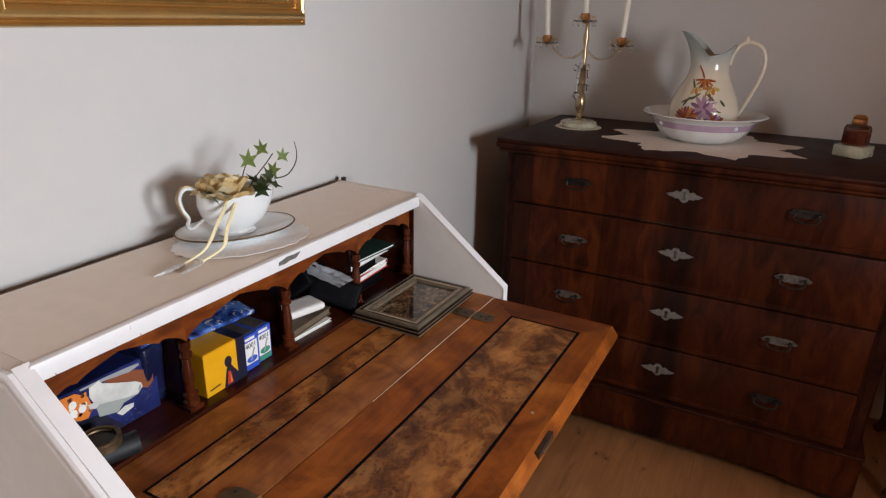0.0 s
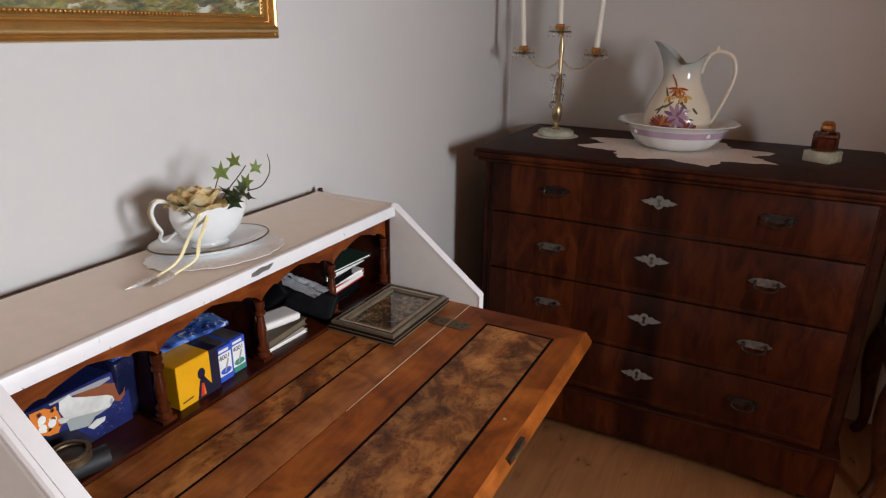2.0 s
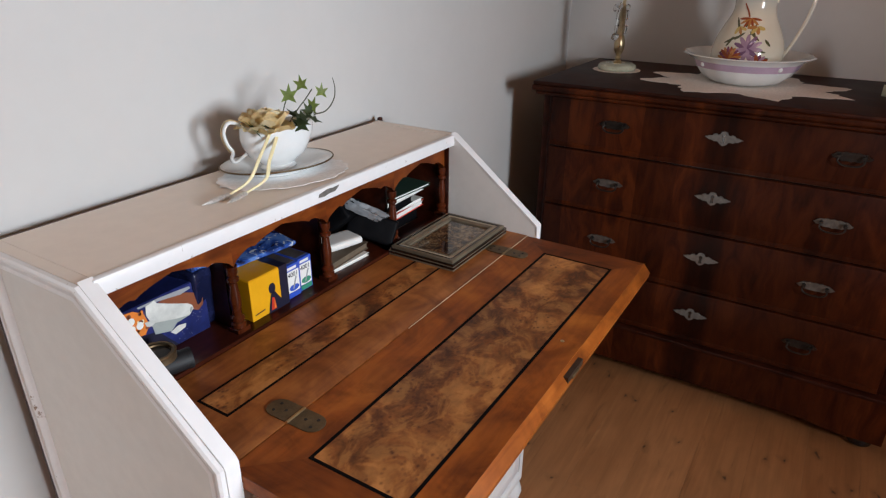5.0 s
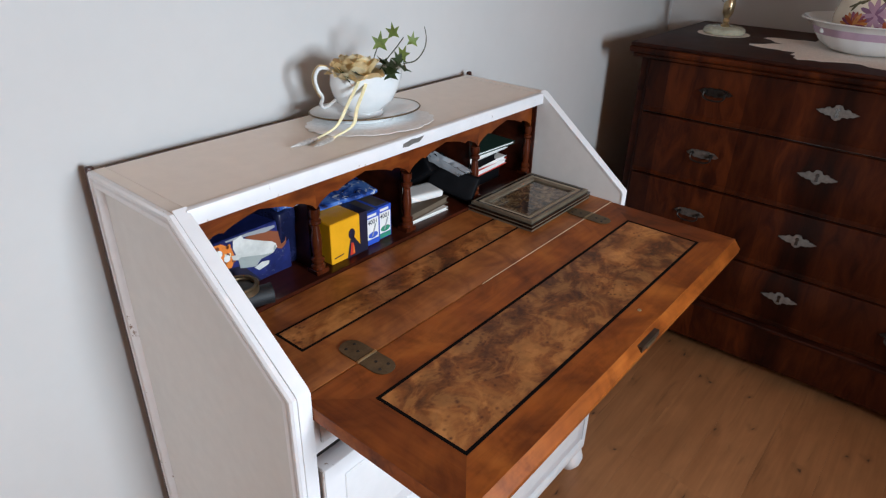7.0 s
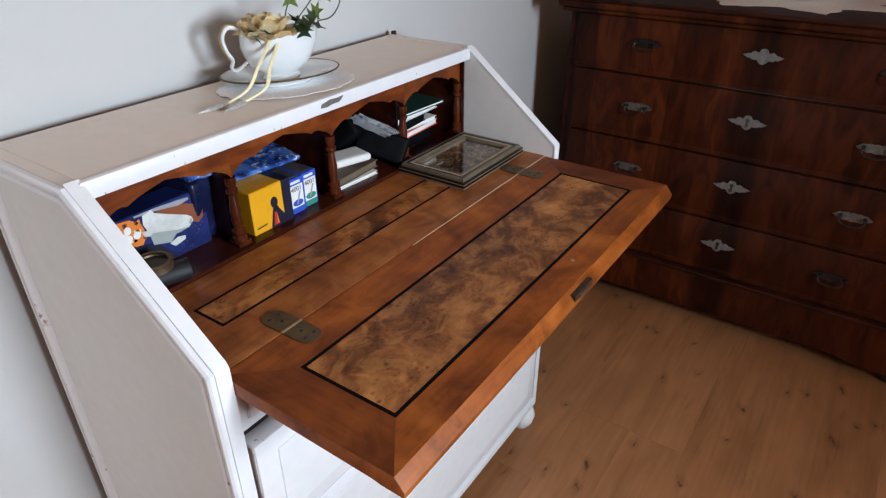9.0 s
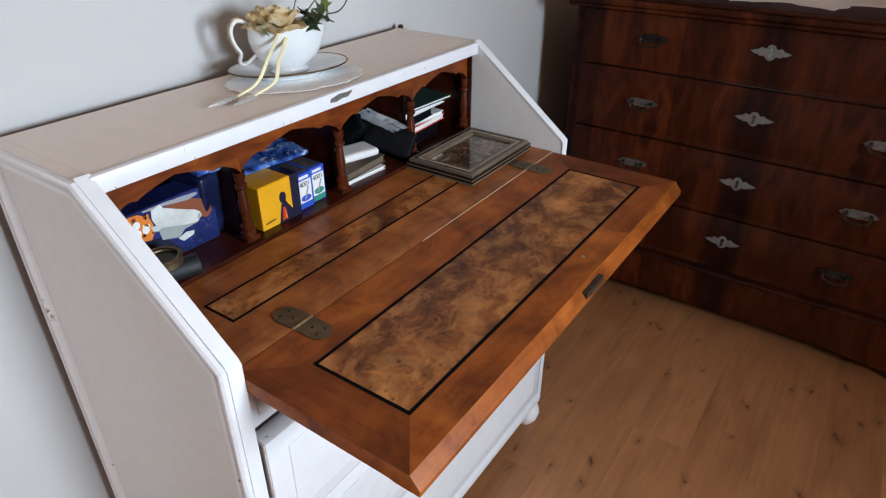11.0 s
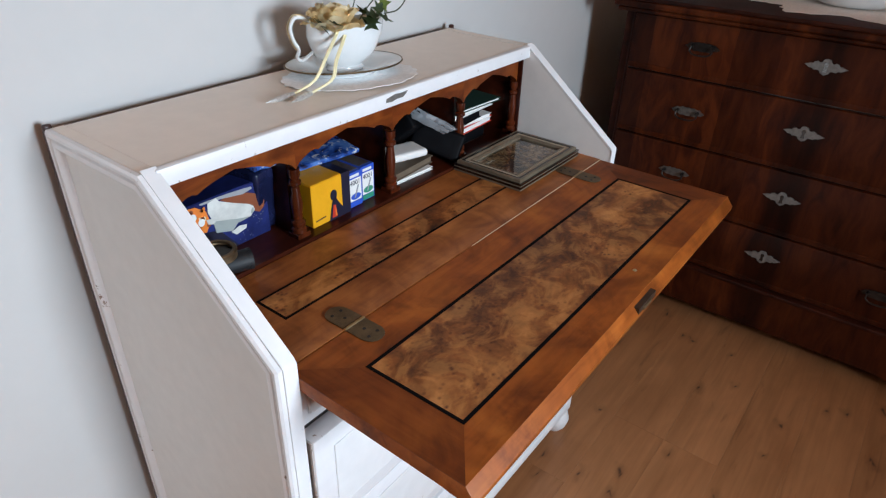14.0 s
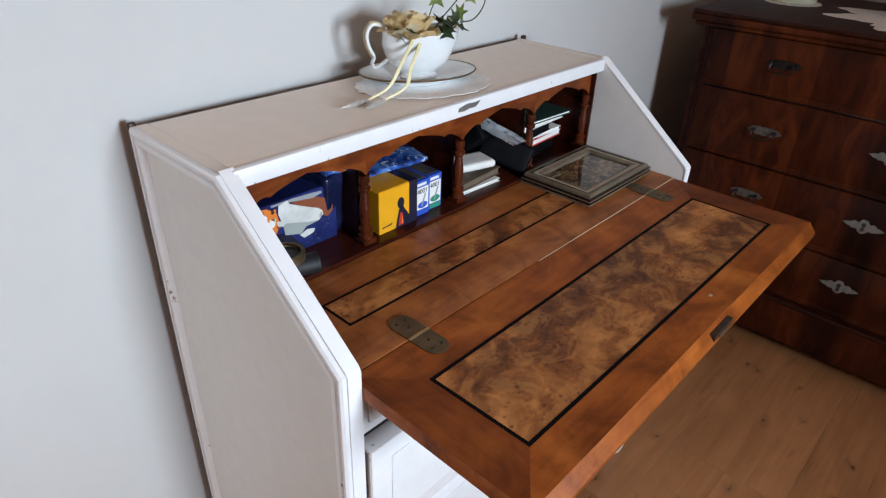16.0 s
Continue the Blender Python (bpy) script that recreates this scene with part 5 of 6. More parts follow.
plastic_sheet((0.585, 0.262, ZC + 0.072), 0.105, 0.085, 20, "crinkled clear plastic bag over the black cases")

# fourth bay: pile of books and magazines
z = notebook("book", 0.668, 0.800, 0.262, 0.42, ZC, 0.028, BLACK_AND_SHADE, "dark bound book at the bottom of the pile", 0, BLACKCLOTH)
z = notebook("magazine", 0.664, 0.815, 0.256, 0.42, z, 0.014, RED, "red and white magazine in the pile", 3)
z = notebook("magazine", 0.668, 0.812, 0.258, 0.42, z, 0.010, PAPER, "white magazine with grey print in the pile", -4)
z = notebook("black_pouch_book", 0.668, 0.760, 0.250, 0.40, z, 0.016, BLACKCLOTH, "black soft-cover book in the pile", 5, BLACKCLOTH)
z = notebook("magazine", 0.660, 0.812, 0.254, 0.42, z, 0.012, PAPER, "white magazine near the top of the pile", 2)
z = notebook("folder", 0.656, 0.826, 0.246, 0.42, z, 0.007, GREENBOOK, "dark green card folder on top of the pile", -3)


# framed picture lying on the writing bed
def flat_frame():
    x0, x1, y0, y1 = 0.603, 0.838, 0.046, 0.204
    f = thing("framed_print", (0.73, 0.13, ZF), "small pewter framed print lying flat on the writing bed", "framed print")
    bm = bmesh.new()
    c = [(x0, y0), (x1, y0), (x1, y1), (x0, y1)]
    n = 4
    steps = ((0.0, 0.001), (0.0, 0.012), (0.004, 0.014), (0.004, 0.021), (0.007, 0.0225), (0.012, 0.0215), (0.014, 0.0195), (0.022, 0.0195), (0.024, 0.0215), (0.030, 0.0185), (0.031, 0.013))
    rings = [[bm.verts.new((*p, ZF + h)) for p in inset(c, d)] for d, h in steps]
    for a, b in zip(rings, rings[1:]):
        for i in range(n):
            bm.faces.new((a[i], a[(i + 1) % n], b[(i + 1) % n], b[i]))
    bm.faces.new(rings[0][::-1])
    bmesh.ops.recalc_face_normals(bm, faces=bm.faces[:])
    fr = part("moulding", bm, FRAMEMETAL, f, angle=25)
    q = inset(c, 0.012)
    li = bmesh.new()
    frame_line(li, q[0][0] + 0.0015, q[2][0] - 0.0015, q[0][1] + 0.0015, q[2][1] - 0.0015, 0.0030, ZF + 0.020, ZF + 0.0220)
    part("dark_line", li, BLACK_AND_SHADE, fr, soft=False)
    li = bmesh.new()
    frame_line(li, x0, x1, y0, y1, 0.0008, ZF + 0.005, ZF + 0.0095)
    part("dark_line", li, BLACK_AND_SHADE, fr, soft=False)
    q = inset(c, 0.022)
    li = bmesh.new()
    frame_line(li, q[0][0], q[2][0], q[0][1], q[2][1], 0.0078, ZF + 0.0195, ZF + 0.0205)
    part("inner_band", li, FRAMEBAND, fr, "grey-gold inner band", soft=False)
    q = inset(c, 0.002)
    li = bmesh.new()
    frame_line(li, q[0][0] + 0.001, q[2][0] - 0.001, q[0][1] + 0.001, q[2][1] - 0.001, 0.0034, ZF + 0.012, ZF + 0.0158)
    part("dark_line", li, BLACK_AND_SHADE, fr, soft=False)
    q = inset(c, 0.030)
    part("print", one(box, q[0][0], q[2][0], q[0][1], q[2][1], ZF + 0.002, ZF + 0.013), FLORAL, f, "dark print with ochre foliage", soft=False)
    rnd = random.Random(14)
    for tone, count in ((OCHRELEAF, 34), (PALELEAF, 22)):
        bm = bmesh.new()
        for k in range(count):
            cx, cy = rnd.gauss(0.45, 0.20), rnd.gauss(0.45, 0.20)
            cx, cy = q[0][0] + (q[2][0] - q[0][0]) * min(0.92, max(0.08, cx)), q[0][1] + (q[2][1] - q[0][1]) * min(0.90, max(0.10, cy))
            flat_shape(bm, ell(0, 0, rnd.uniform(0.004, 0.010), rnd.uniform(0.0012, 0.0026), rnd.uniform(0, 180), 8), (cx, cy, ZF + 0.0131 + 0.00003 * k), (1, 0, 0), (0, 1, 0), 0.0001)
        part("foliage_print", bm, tone, f, soft=False)
    part("glazing", one(box, q[0][0], q[2][0], q[0][1], q[2][1], ZF + 0.0145, ZF + 0.0157), CLEAR, f, soft=False)


FRAMEMETAL = plain("brown_pewter_moulding", (0.16, 0.125, 0.085), 0.42, 0.2, 0.3, 40)
OCHRELEAF = flat("ochre_leaf_print", (0.30, 0.17, 0.06), 0.5)
PALELEAF = flat("pale_leaf_print", (0.50, 0.40, 0.24), 0.5)
FRAMEBAND = plain("grey_gold_band", (0.44, 0.37, 0.27), 0.45, 0.15, 0.2, 60)


def floral():
    m = Mat("dark_floral_print", 0.4)
    v = m.coords((1, 1, 1), False)
    n = m.noise(v, 70.0, 4, 1.4)
    k = m.noise(v, 22.0, 2)
    m.colour(m.mix(m.ramp(k, ((0.38, (0, 0, 0)), (0.50, (1, 1, 1)))), (0.025, 0.02, 0.016), m.ramp(n, ((0.36, (0.02, 0.018, 0.012)), (0.48, (0.20, 0.10, 0.035)), (0.60, (0.58, 0.40, 0.20))))))
    return m.m


FLORAL = floral()
flat_frame()


# ---- on the chest ----
def star(n, r0, r1, seed):
    rnd, out = random.Random(seed), []
    for i in range(n * 10):
        u = (i / 10) % 1
        a = 2 * math.pi * i / (n * 10) + math.pi / n
        k = abs(2 * u - 1)
        r = r0 + (r1 - r0) * k ** 1.15
        r *= 1 + 0.035 * math.sin(i * 2.4)
        out.append((r * math.cos(a) * 0.86, r * math.sin(a) * 1.12))
    return out


BOWL, JUG = (1.915, -0.254), (1.915, -0.250)
doily("star_doily", (1.872, -0.260, CT), star(8, 0.205, 0.295, 4), LACE, "cream star-shaped lace doily under the wash bowl", 0.002)


def wash_bowl():
    z = CT + 0.0035
    b = thing("wash_bowl", (*BOWL, z), "white porcelain wash bowl with a lilac band", "bowl")
    part("bowl", one(lathe, ((0, 0.004), (0.085, 0.004), (0.090, 0.0), (0.100, 0.003), (0.114, 0.010), (0.134, 0.026), (0.148, 0.046), (0.157, 0.066), (0.188, 0.084), (0.193, 0.086), (0.189, 0.089), (0.158, 0.074), (0.143, 0.056), (0.124, 0.036), (0.10, 0.018), (0, 0.014)), (*BOWL, z), 128, 1, 1, 0, 0.006, 16), PORCELAIN, b, angle=50)
    part("band", one(lathe, ((0.1485, 0.0465), (0.1540, 0.0565), (0.1580, 0.0660), (0.1585, 0.067)), (*BOWL, z), 128, 1.004, 1.004, 0, 0.006, 16, False), LILAC, b, "lilac painted band")
    for i in (2, 6, 10, 14):
        a = 2 * math.pi * i / 16
        md = bmesh.new()
        bmesh.ops.create_icosphere(md, subdivisions=2, radius=0.010, matrix=Matrix.Translation((BOWL[0] + 0.155 * math.cos(a), BOWL[1] + 0.155 * math.sin(a), z + 0.059)) @ Matrix.Diagonal((0.6, 0.8, 0.8, 1)))
        part("relief", md, PORCELAIN, b)


LILAC = plain("lilac_glaze", (0.50, 0.36, 0.47), 0.2, vary=0.1, coat=0.4)


def jug_glaze():
    """Cream glaze that turns pale blue-grey towards the rim."""
    m = Mat("cream_and_blue_glaze", 0.12, 0, 0.5)
    tc = m.node("ShaderNodeTexCoord")
    sep = m.node("ShaderNodeSeparateXYZ")
    m.link(tc.outputs["Object"], sep.inputs[0])
    r = m.node("ShaderNodeMapRange")
    r.inputs["From Min"].default_value, r.inputs["From Max"].default_value = 0.19, 0.27
    m.link(sep.outputs["Z"], r.inputs["Value"])
    m.colour(m.mix(r.outputs[0], m.ramp(m.noise(m.coords(), 9.0), ((0.3, (0.74, 0.66, 0.52)), (0.7, (0.80, 0.73, 0.60)))), (0.42, 0.47, 0.46)))
    return m.m


JUG_R = ((0.0, 0.068), (0.010, 0.075), (0.030, 0.094), (0.055, 0.106), (0.085, 0.107), (0.120, 0.098), (0.155, 0.082), (0.185, 0.066), (0.210, 0.057), (0.235, 0.056), (0.255, 0.060), (0.270, 0.066))


def jug_radius(h):
    for (a, r), (b, s) in zip(JUG_R, JUG_R[1:]):
        if a <= h <= b:
            return r + (s - r) * (h - a) / (b - a)
    return JUG_R[-1][1]


def jug():
    z = CT + 0.0035 + 0.014
    j = thing("water_jug", (*JUG, z), "cream porcelain water jug painted with lilies", "jug")
    bm, rings, seg = bmesh.new(), [], 56
    hs = np.linspace(0, 0.27, 40)

    def ring(h, inner):
        out = []
        for i in range(seg):
            t = 2 * math.pi * i / seg                     # 0 is towards +y, where the lip is
            f = max(0, (h - 0.185) / 0.085)
            lip, tail = max(0, math.cos(t)) ** 1.15 * f ** 1.5, max(0, -math.cos(t)) ** 3 * f
            r = jug_radius(h) - inner
            y = r * math.cos(t) + 0.036 * lip ** 1.6 - 0.004 * tail
            x = r * math.sin(t) * (1 - 0.10 * lip)
            out.append(bm.verts.new((JUG[0] + x, JUG[1] + y, z + h + 0.054 * f * math.sin(min(1.0, 1.12 * lip) * math.pi / 2) + 0.018 * tail * f - 0.016 * f * f * math.sin(t) ** 2)))
        return out
    rings = [ring(h, 0) for h in hs] + [ring(h, 0.0045) for h in hs[::-1] if h > 0.02]
    for p, q in zip(rings, rings[1:]):
        for i in range(seg):
            bm.faces.new((p[i], p[(i + 1) % seg], q[(i + 1) % seg], q[i]))
    bm.faces.new(rings[0]), bm.faces.new(rings[-1])
    bmesh.ops.recalc_face_normals(bm, faces=bm.faces[:])
    body = part("body", bm, jug_glaze(), j, angle=60)
    Y = lambda dy, h, dx=0.0: (JUG[0] + dx, JUG[1] + dy, z + h)
    part("handle", one(tube, (Y(-0.056, 0.228), Y(-0.063, 0.258), Y(-0.078, 0.286), Y(-0.106, 0.296), Y(-0.142, 0.280), Y(-0.157, 0.240), Y(-0.150, 0.190), Y(-0.130, 0.130), Y(-0.110, 0.085), Y(-0.096, 0.062)), (0.008, 0.007, 0.0085, 0.008, 0.0078, 0.0075, 0.007, 0.0065, 0.008), 12, 0.8), CREAM, j)
    part("thumb_knob", one(lathe, ((0, -0.006), (0.007, -0.002), (0.006, 0.006), (0.003, 0.012), (0, 0.013)), Y(-0.096, 0.301), 12), CREAM, j)

    def paint(outline, m, lift):
        b = bmesh.new()
        n = 3
        c = (sum(p for p, q in outline) / len(outline), sum(q for p, q in outline) / len(outline))
        vs = []
        for f in (1.0, 0.5):
            row = []
            for p, q in outline:
                u, h = c[0] + (p - c[0]) * f, c[1] + (q - c[1]) * f
                u, h = 1.18 * u - 0.004, 0.10 + 1.16 * (h - 0.10)
                r = jug_radius(max(0.0, h)) + lift
                a = math.asin(max(-0.98, min(0.98, u / r)))
                row.append(b.verts.new((JUG[0] - r * math.cos(a), JUG[1] + u, z + h)))
            vs.append(row)
        k = len(outline)
        for i in range(k):
            b.faces.new((vs[0][i], vs[0][(i + 1) % k], vs[1][(i + 1) % k], vs[1][i]))
        b.faces.new(vs[1])
        bmesh.ops.recalc_face_normals(b, faces=b.faces[:])
        part("painted_petal", b, m, body, soft=False)

    def petals(cx, cz, n, length, width, mats, start=0, span=360, lift=0.0006):
        for i in range(n):
            a = start + span * i / n
            c, s = math.cos(radians(a)), math.sin(radians(a))
            paint(ell(cx + c * length / 2, cz + s * length / 2, length / 2, width / 2, a, 12), mats[i % len(mats)], lift + 0.0002 * (i % 4))
    for d, h, a, l in ((0.055, 0.108, 150, 0.04), (0.06, 0.085, 165, 0.03), (-0.03, 0.118, 40, 0.035), (-0.05, 0.09, 10, 0.03), (-0.045, 0.07, -20, 0.035), (0.02, 0.135, 70, 0.04), (-0.005, 0.130, 110, 0.03), (0.01, 0.150, 130, 0.025), (0.065, 0.065, 195, 0.025), (0.048, 0.100, 120, 0.03), (-0.02, 0.125, 60, 0.03), (-0.056, 0.105, 50, 0.022), (0.03, 0.118, 140, 0.03), (-0.058, 0.075, 0, 0.025), (0.05, 0.092, 180, 0.028)):
        c, s = math.cos(radians(a)), math.sin(radians(a))
        paint(ell(d + c * l / 2, h + s * l / 2, l / 2, 0.0028, a, 12), LEAFPAINT, 0.0005)
    petals(-0.006, 0.098, 11, 0.036, 0.011, (PURPLE, MAUVE, MAUVE), 20)
    petals(0.034, 0.070, 12, 0.032, 0.009, (RUST, OCHRE, PLUM), -10, 210, 0.0012)
    petals(-0.036, 0.060, 9, 0.026, 0.009, (RUST, PLUM, MAUVE), 0, 220, 0.0012)
    petals(0.002, 0.172, 7, 0.027, 0.006, (RUST, OCHRE), 190, 190, 0.0010)
    petals(-0.018, 0.152, 4, 0.020, 0.009, (YELLOWPAINT, OCHRE), 200, 200, 0.0010)
    petals(0.024, 0.150, 3, 0.020, 0.008, (YELLOWPAINT, OCHRE), 200, 140, 0.0010)
    for pts in (((0.004, 0.175), (0.010, 0.190), (0.022, 0.208), (0.024, 0.206), (0.014, 0.188), (0.008, 0.174)),):
        paint(pts, RUST, 0.0010)


LEAFPAINT = flat("painted_olive", (0.10, 0.09, 0.04), 0.2)
PURPLE = flat("painted_purple", (0.19, 0.09, 0.16), 0.2)
MAUVE = flat("painted_mauve", (0.38, 0.23, 0.31), 0.2)
PLUM = flat("painted_plum", (0.20, 0.05, 0.10), 0.2)
RUST = flat("painted_rust", (0.33, 0.07, 0.025), 0.2)
OCHRE = flat("painted_orange", (0.50, 0.20, 0.06), 0.2)
YELLOWPAINT = flat("painted_yellow", (0.60, 0.42, 0.14), 0.2)
wash_bowl()
jug()


def candelabrum():
    at = Vector((1.940, 0.170, CT))
    doily("round_doily", tuple(at), oval(0.080, 0.080, 0, 60, 0.05, 18), LACE, "small cream lace doily under the candelabrum")
    z0 = CT + 0.003
    c = thing("candelabrum", (at.x, at.y, z0), "three-armed brass and crystal candelabrum on an onyx base", "candelabrum")
    A = (at.x, at.y, z0)
    part("base", one(lathe, ((0, 0), (0.064, 0), (0.067, 0.006), (0.064, 0.016), (0.056, 0.021), (0, 0.021)), A, 40), ONYX, c, "round pale onyx base")
    part("stem", one(lathe, ((0, 0.021), (0.013, 0.021), (0.015, 0.026), (0.008, 0.032), (0.011, 0.040), (0.007, 0.047), (0.012, 0.055), (0.017, 0.066), (0.019, 0.090), (0.014, 0.112), (0.007, 0.120), (0.007, 0.205), (0.010, 0.212), (0.006, 0.222), (0.008, 0.250), (0.006, 0.275), (0.011, 0.305), (0.007, 0.330), (0.006, 0.362), (0, 0.362)), A, 20), BRASS_B, c)
    cr = part("crystal_sleeve", one(lathe, ((0.0085, 0.118), (0.022, 0.124), (0.024, 0.145), (0.013, 0.150), (0.013, 0.162), (0.022, 0.168), (0.020, 0.196), (0.011, 0.202), (0.0085, 0.203)), A, 10, caps=False), CLEAR, c, "faceted crystal sleeve", soft=False)
    for dy, dz in ((0.024, 0.205), (-0.020, 0.208), (0.006, 0.212)):
        g = bmesh.new()
        bmesh.ops.create_icosphere(g, subdivisions=1, radius=0.010, matrix=Matrix.Translation((at.x - 0.016, at.y + dy, z0 + dz)) @ Matrix.Diagonal((0.7, 0.9, 1.3, 1)))
        part("crystal_drop", g, CLEAR, c, soft=False)
    g = bmesh.new()
    bmesh.ops.create_icosphere(g, subdivisions=1, radius=0.015, matrix=Matrix.Translation((at.x - 0.024, at.y + 0.012, z0 + 0.112)))
    part("crystal_drop", g, CLEAR, c, soft=False)
    part("chain", one(tube, ((at.x - 0.008, at.y + 0.002, z0 + 0.235), (at.x - 0.020, at.y + 0.010, z0 + 0.18), (at.x - 0.024, at.y + 0.012, z0 + 0.122)), 0.0012, 6), SILVER, c)
    for s, top in ((0, 0.380), (1, 0.305), (-1, 0.305)):
        y = at.y + (0.010, 0.142, -0.124)[s]
        if s:
            part("arm", one(tube, ((at.x, at.y + s * 0.008, z0 + 0.262), (at.x, at.y + s * 0.040, z0 + 0.238), (at.x, at.y + s * 0.085, z0 + 0.240), (at.x, at.y + s * 0.120, z0 + 0.272), (at.x, y, z0 + 0.292)), (0.0042, 0.0038, 0.0034, 0.0032), 10), AMBER, c, "curved amber glass arm")
        B = (at.x, y, z0 + top - 0.022)
        part("candle_cup", one(lathe, ((0, -0.008), (0.006, -0.006), (0.009, 0.002), (0.015, 0.010), (0.017, 0.024), (0.014, 0.028), (0.012, 0.026), (0.012, 0.010), (0, 0.008)), B, 16), COPPER, c, "coppery candle cup")
        part("drip_pan", one(lathe, ((0.007, -0.002), (0.030, -0.001), (0.040, 0.004), (0.039, 0.0055), (0.029, 0.001), (0.007, 0.001)), B, 24, 1, 1, 0, 0.06, 8, False), CLEAR, c, "scalloped clear glass drip pan")
        for k in range(5):
            a = 2 * math.pi * (k + 0.3) / 5
            hx, hy = math.cos(a), math.sin(a)
            hook = part("hook", one(tube, ((B[0] + 0.008 * hx, B[1] + 0.008 * hy, B[2] + 0.002), (B[0] + 0.024 * hx, B[1] + 0.024 * hy, B[2] + 0.010), (B[0] + 0.036 * hx, B[1] + 0.036 * hy, B[2] + 0.020), (B[0] + 0.040 * hx, B[1] + 0.040 * hy, B[2] + 0.006)), 0.0017, 6), BRASS_B, c)
            g = bmesh.new()
            bmesh.ops.create_icosphere(g, subdivisions=1, radius=0.0065, matrix=Matrix.Translation((B[0] + 0.040 * hx, B[1] + 0.040 * hy, B[2] - 0.006)) @ Matrix.Diagonal((0.8, 0.8, 1.5, 1)))
            part("crystal_drop", g, CLEAR, hook, soft=False)
        lean = (0.010, 0.020, -0.016)[s]
        can = one(tube, ((B[0], B[1], B[2] + 0.012), (B[0], B[1] + lean, B[2] + 0.310)), (0.0100, 0.0090), 16)
        lone("candle", (B[0], B[1], B[2] + 0.012), can, WAX, "tall slim white candle in a candelabrum cup", "candle", "candles")


candelabrum()


def inkwell():
    x, y = 1.912, -0.688
    w = thing("inkwell", (x, y, CT), "brown glass inkwell with a gilt lid on an onyx block", "inkwell")
    part("block", one(box, x - 0.040, x + 0.040, y - 0.041, y + 0.041, CT, CT + 0.034, 0.004, ((x, y), -28), 2), ONYX, w, "pale green onyx block")
    part("bottle", one(lathe, ((0, 0.034), (0.033, 0.034), (0.036, 0.040), (0.036, 0.082), (0.031, 0.092), (0.016, 0.095), (0, 0.095)), (x, y, CT), 8), INKGLASS, w, "brown glass bottle", angle=20)
    part("ink", one(lathe, ((0, 0.040), (0.030, 0.040), (0.030, 0.074), (0, 0.074)), (x, y, CT), 8), TANK, w, "dried red-brown ink")
    part("lid", one(lathe, ((0, 0.095), (0.019, 0.095), (0.021, 0.102), (0.018, 0.110), (0.020, 0.114), (0.012, 0.122), (0, 0.124)), (x, y, CT), 20), COPPER, w, "small coppery lid")


inkwell()


# ---- chair beside the chest ----
def chair():
    c = thing("chair", (1.98, -1.20, 0), "carved dark wooden chair with white upholstery", "chair")

    def leg(x, y, sx, sy):
        f = lambda d, z: (x + sx * d, y + sy * d, z)
        part("leg", one(tube, (f(0.0, 0.43), f(0.020, 0.36), f(0.026, 0.28), f(0.006, 0.17), f(-0.006, 0.08), f(0.010, 0.03), f(0.030, 0.012)), (0.030, 0.034, 0.030, 0.022, 0.017, 0.018, 0.016), 14), CHAIRWOOD, c, "curved cabriole leg")
    leg(1.74, -1.00, -0.7, 0.7), leg(2.12, -1.00, 0.5, 0.5), leg(1.74, -1.42, -0.7, -0.7), leg(2.12, -1.42, 0.5, -0.5)
    part("seat_rail", one(box, 1.71, 2.15, -1.45, -0.975, 0.39, 0.45, 0.012, None, 3), CHAIRWOOD, c)
    part("seat", one(box, 1.72, 2.13, -1.44, -0.985, 0.44, 0.51, 0.03, None, 4), UPHOLSTERY, c, "white upholstered seat")
    part("backrest", one(box, 2.10, 2.15, -1.42, -1.005, 0.50, 0.98, 0.02, None, 3), UPHOLSTERY, c, "white upholstered back")
    part("back_frame", one(box, 2.15, 2.18, -1.45, -0.985, 0.42, 1.02, 0.01, None, 2), CHAIRWOOD, c)


CHAIRWOOD = wood("polished_chair_wood", (0.03, 0.009, 0.005), (0.08, 0.024, 0.010), (0.14, 0.045, 0.016), (8, 8, 1))
UPHOLSTERY = plain("white_upholstery", (0.72, 0.71, 0.70), 0.9, vary=0.06, scale=120, bump=0.5)
chair()


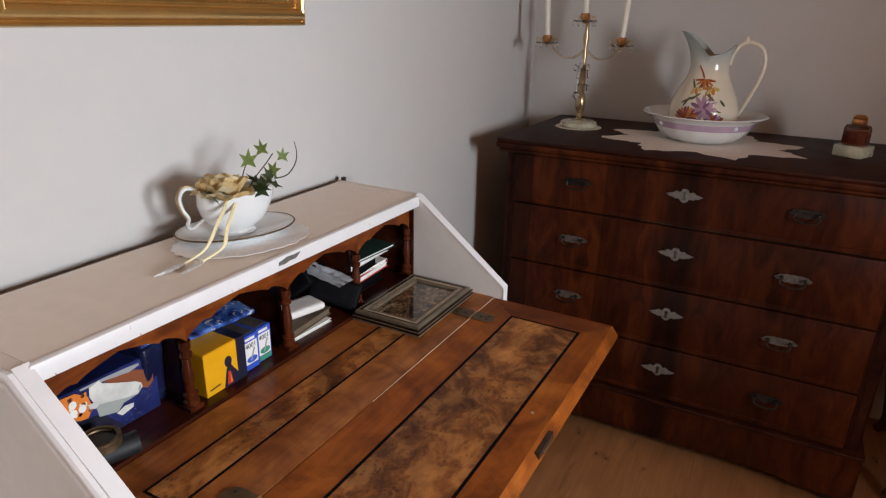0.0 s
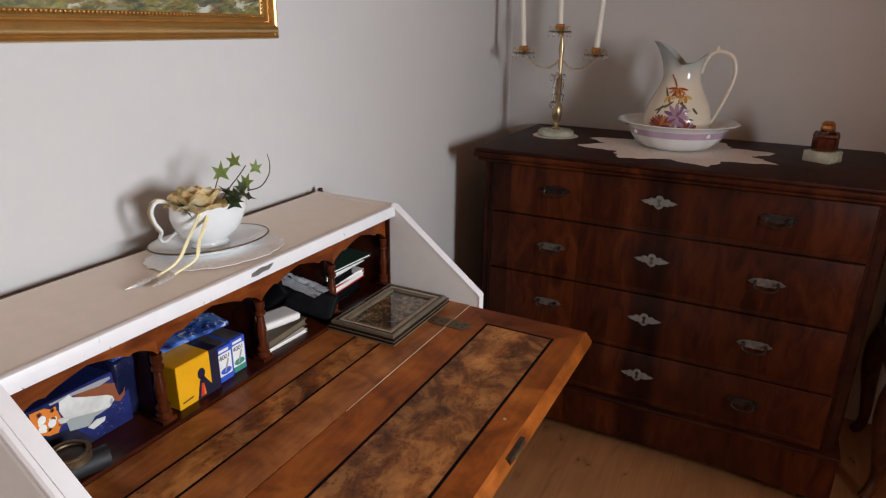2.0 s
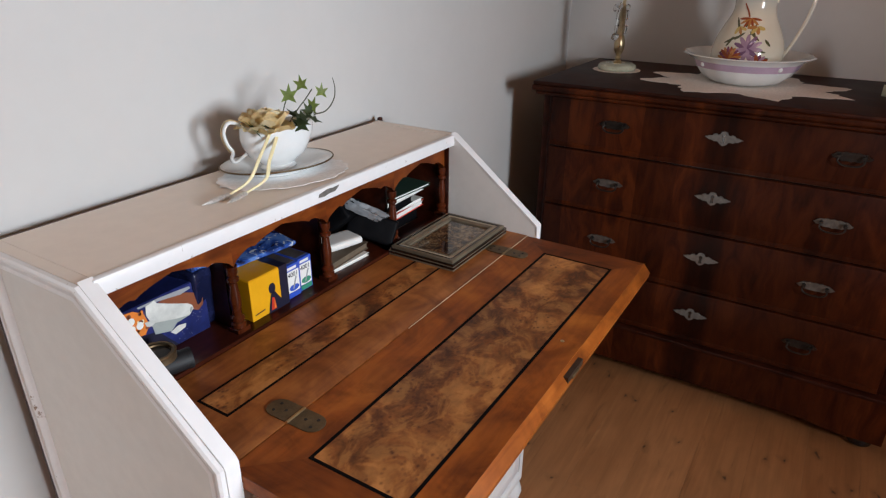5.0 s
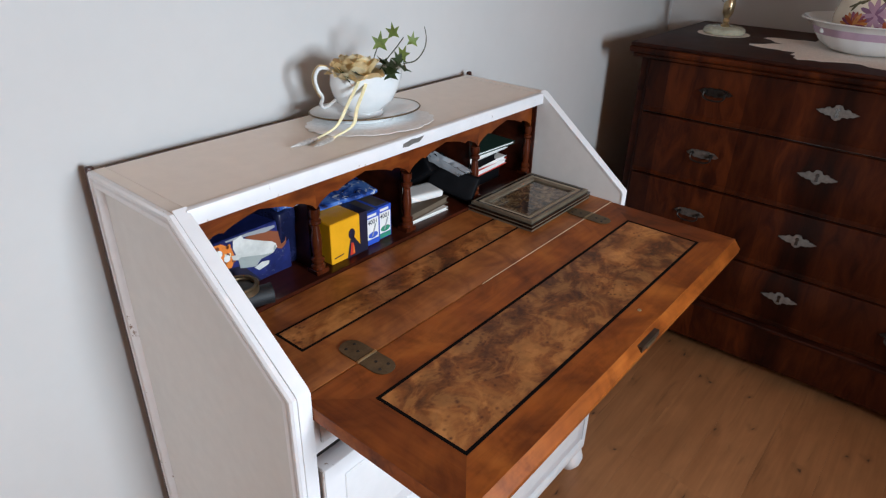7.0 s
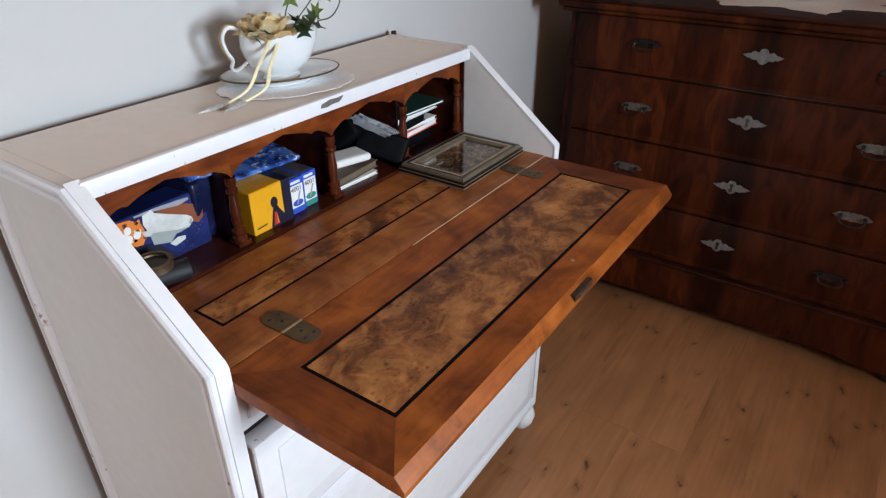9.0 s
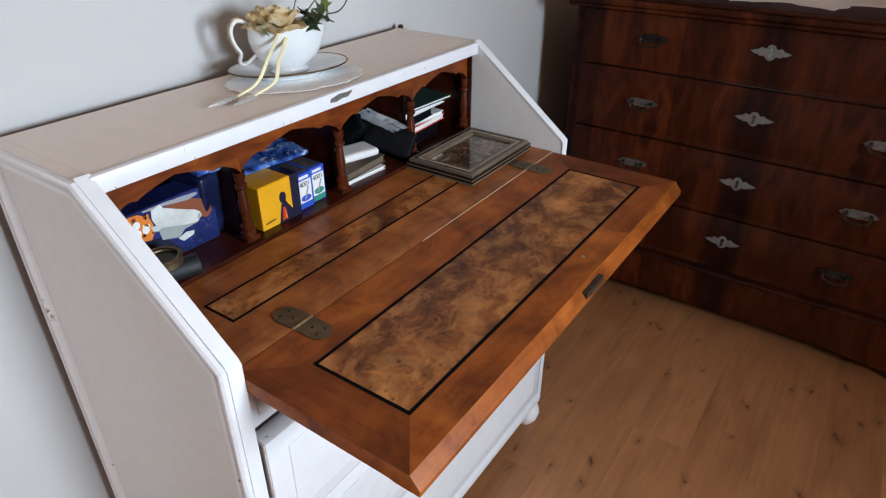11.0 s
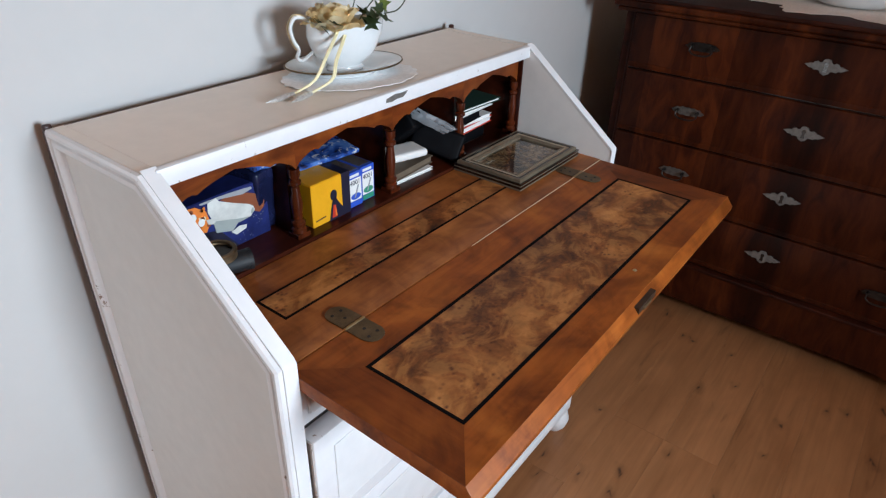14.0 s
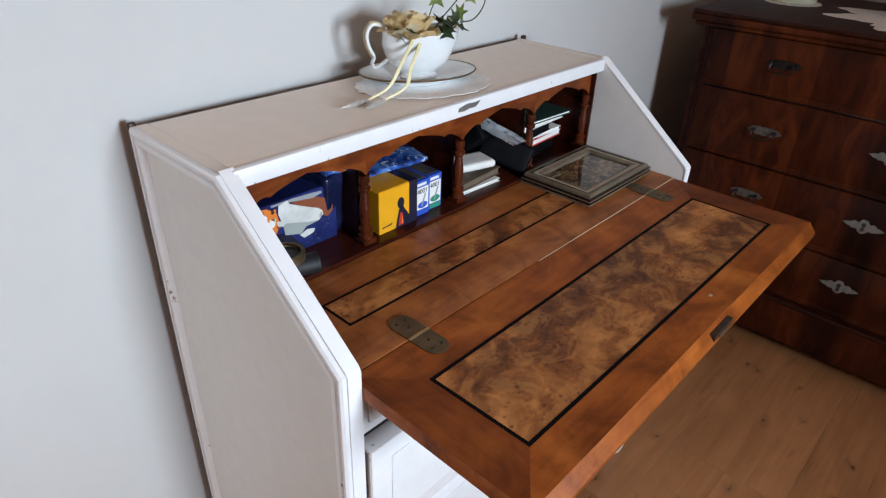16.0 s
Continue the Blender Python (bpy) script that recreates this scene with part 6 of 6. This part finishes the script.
# ---- floor of planks ----
def floor_wood():
    """Knotty brown plank wood; each board takes its own tone."""
    m = Mat("knotty_plank_wood", 0.42, 0, 0.15)
    v = m.coords((0.6, 9, 1))
    w = m.coords((1, 2.2, 1))
    fib, cloud = m.noise(v, 7.0, 5, 0.5), m.noise(w, 4.0, 3, 0.6)
    oi = m.node("ShaderNodeObjectInfo")
    col = m.mix(0.5, m.ramp(fib, ((0.3, (0.24, 0.095, 0.034)), (0.7, (0.50, 0.225, 0.090)))), m.ramp(cloud, ((0.3, (0.23, 0.090, 0.033)), (0.7, (0.52, 0.235, 0.094)))))
    col = m.mix(0.35, col, m.ramp(oi.outputs["Random"], ((0, (0.27, 0.110, 0.042)), (1, (0.47, 0.210, 0.088)))))
    vor = m.node("ShaderNodeTexVoronoi", Scale=3.9, Randomness=1.0)
    vor.voronoi_dimensions = "2D"
    k = m.node("ShaderNodeVectorMath")
    k.operation = "ADD"
    sm = m.noise(w, 14.0, 2)
    mixv = m.node("ShaderNodeVectorMath")
    mixv.operation = "SCALE"
    mixv.inputs[0].default_value = (0.10, 0.10, 0)
    m.link(sm, mixv.inputs["Scale"])
    m.link(m.coords((1.0, 1.7, 0.0)), k.inputs[0])
    m.link(mixv.outputs[0], k.inputs[1])
    m.link(k.outputs[0], vor.inputs["Vector"])
    knots = m.ramp(vor.outputs["Distance"], ((0.010, (0.92, 0.92, 0.92)), (0.040, (0.28, 0.28, 0.28)), (0.13, (0, 0, 0))))
    streak = m.ramp(m.noise(m.coords((1.2, 9, 1)), 3.2, 3, 0.8), ((0.62, (0, 0, 0)), (0.74, (0.55, 0.55, 0.55))))
    m.colour(m.mix(knots, m.mix(streak, col, (0.15, 0.056, 0.022)), (0.055, 0.022, 0.012)))
    m.bump(fib, 0.1, 0.0006)
    m.roughness(cloud, 0.36, 0.52)
    return m.m


def floor():
    base = lone("floor", (0, 0, 0), one(box, WEST - 0.15, WALL_X + 0.15, SOUTH - DEEP, WALL_Y + 0.15, -0.10, -0.012), DARKWOOD, "brown knotty wooden plank floor", "floor", kind="structure", soft=False)
    m, rnd = floor_wood(), random.Random(11)
    wide, gap = 0.145, 0.0002
    made = {}
    rows = int((WALL_Y - SOUTH) / wide) + 1
    for r in range(rows):
        y1 = WALL_Y - r * wide
        y0 = max(SOUTH, y1 - wide)
        x = WEST
        first = rnd.choice((0.5, 0.9, 1.2))
        while x < WALL_X - 0.01:
            length = min(first if x == WEST else 1.4, WALL_X - x)
            key = (round(length, 3), round(y1 - y0, 3))
            if key not in made:
                bm = one(box, 0, key[0] - gap, 0, key[1] - gap, -0.012, 0.0, 0.0003)
                me = bpy.data.meshes.new("plank")
                bm.to_mesh(me)
                bm.free()
                me.materials.append(m)
                made[key] = me
            ob = new("plank", made[key])
            ob.parent, ob.location = base, (x, y0, 0)
            x += length


floor()
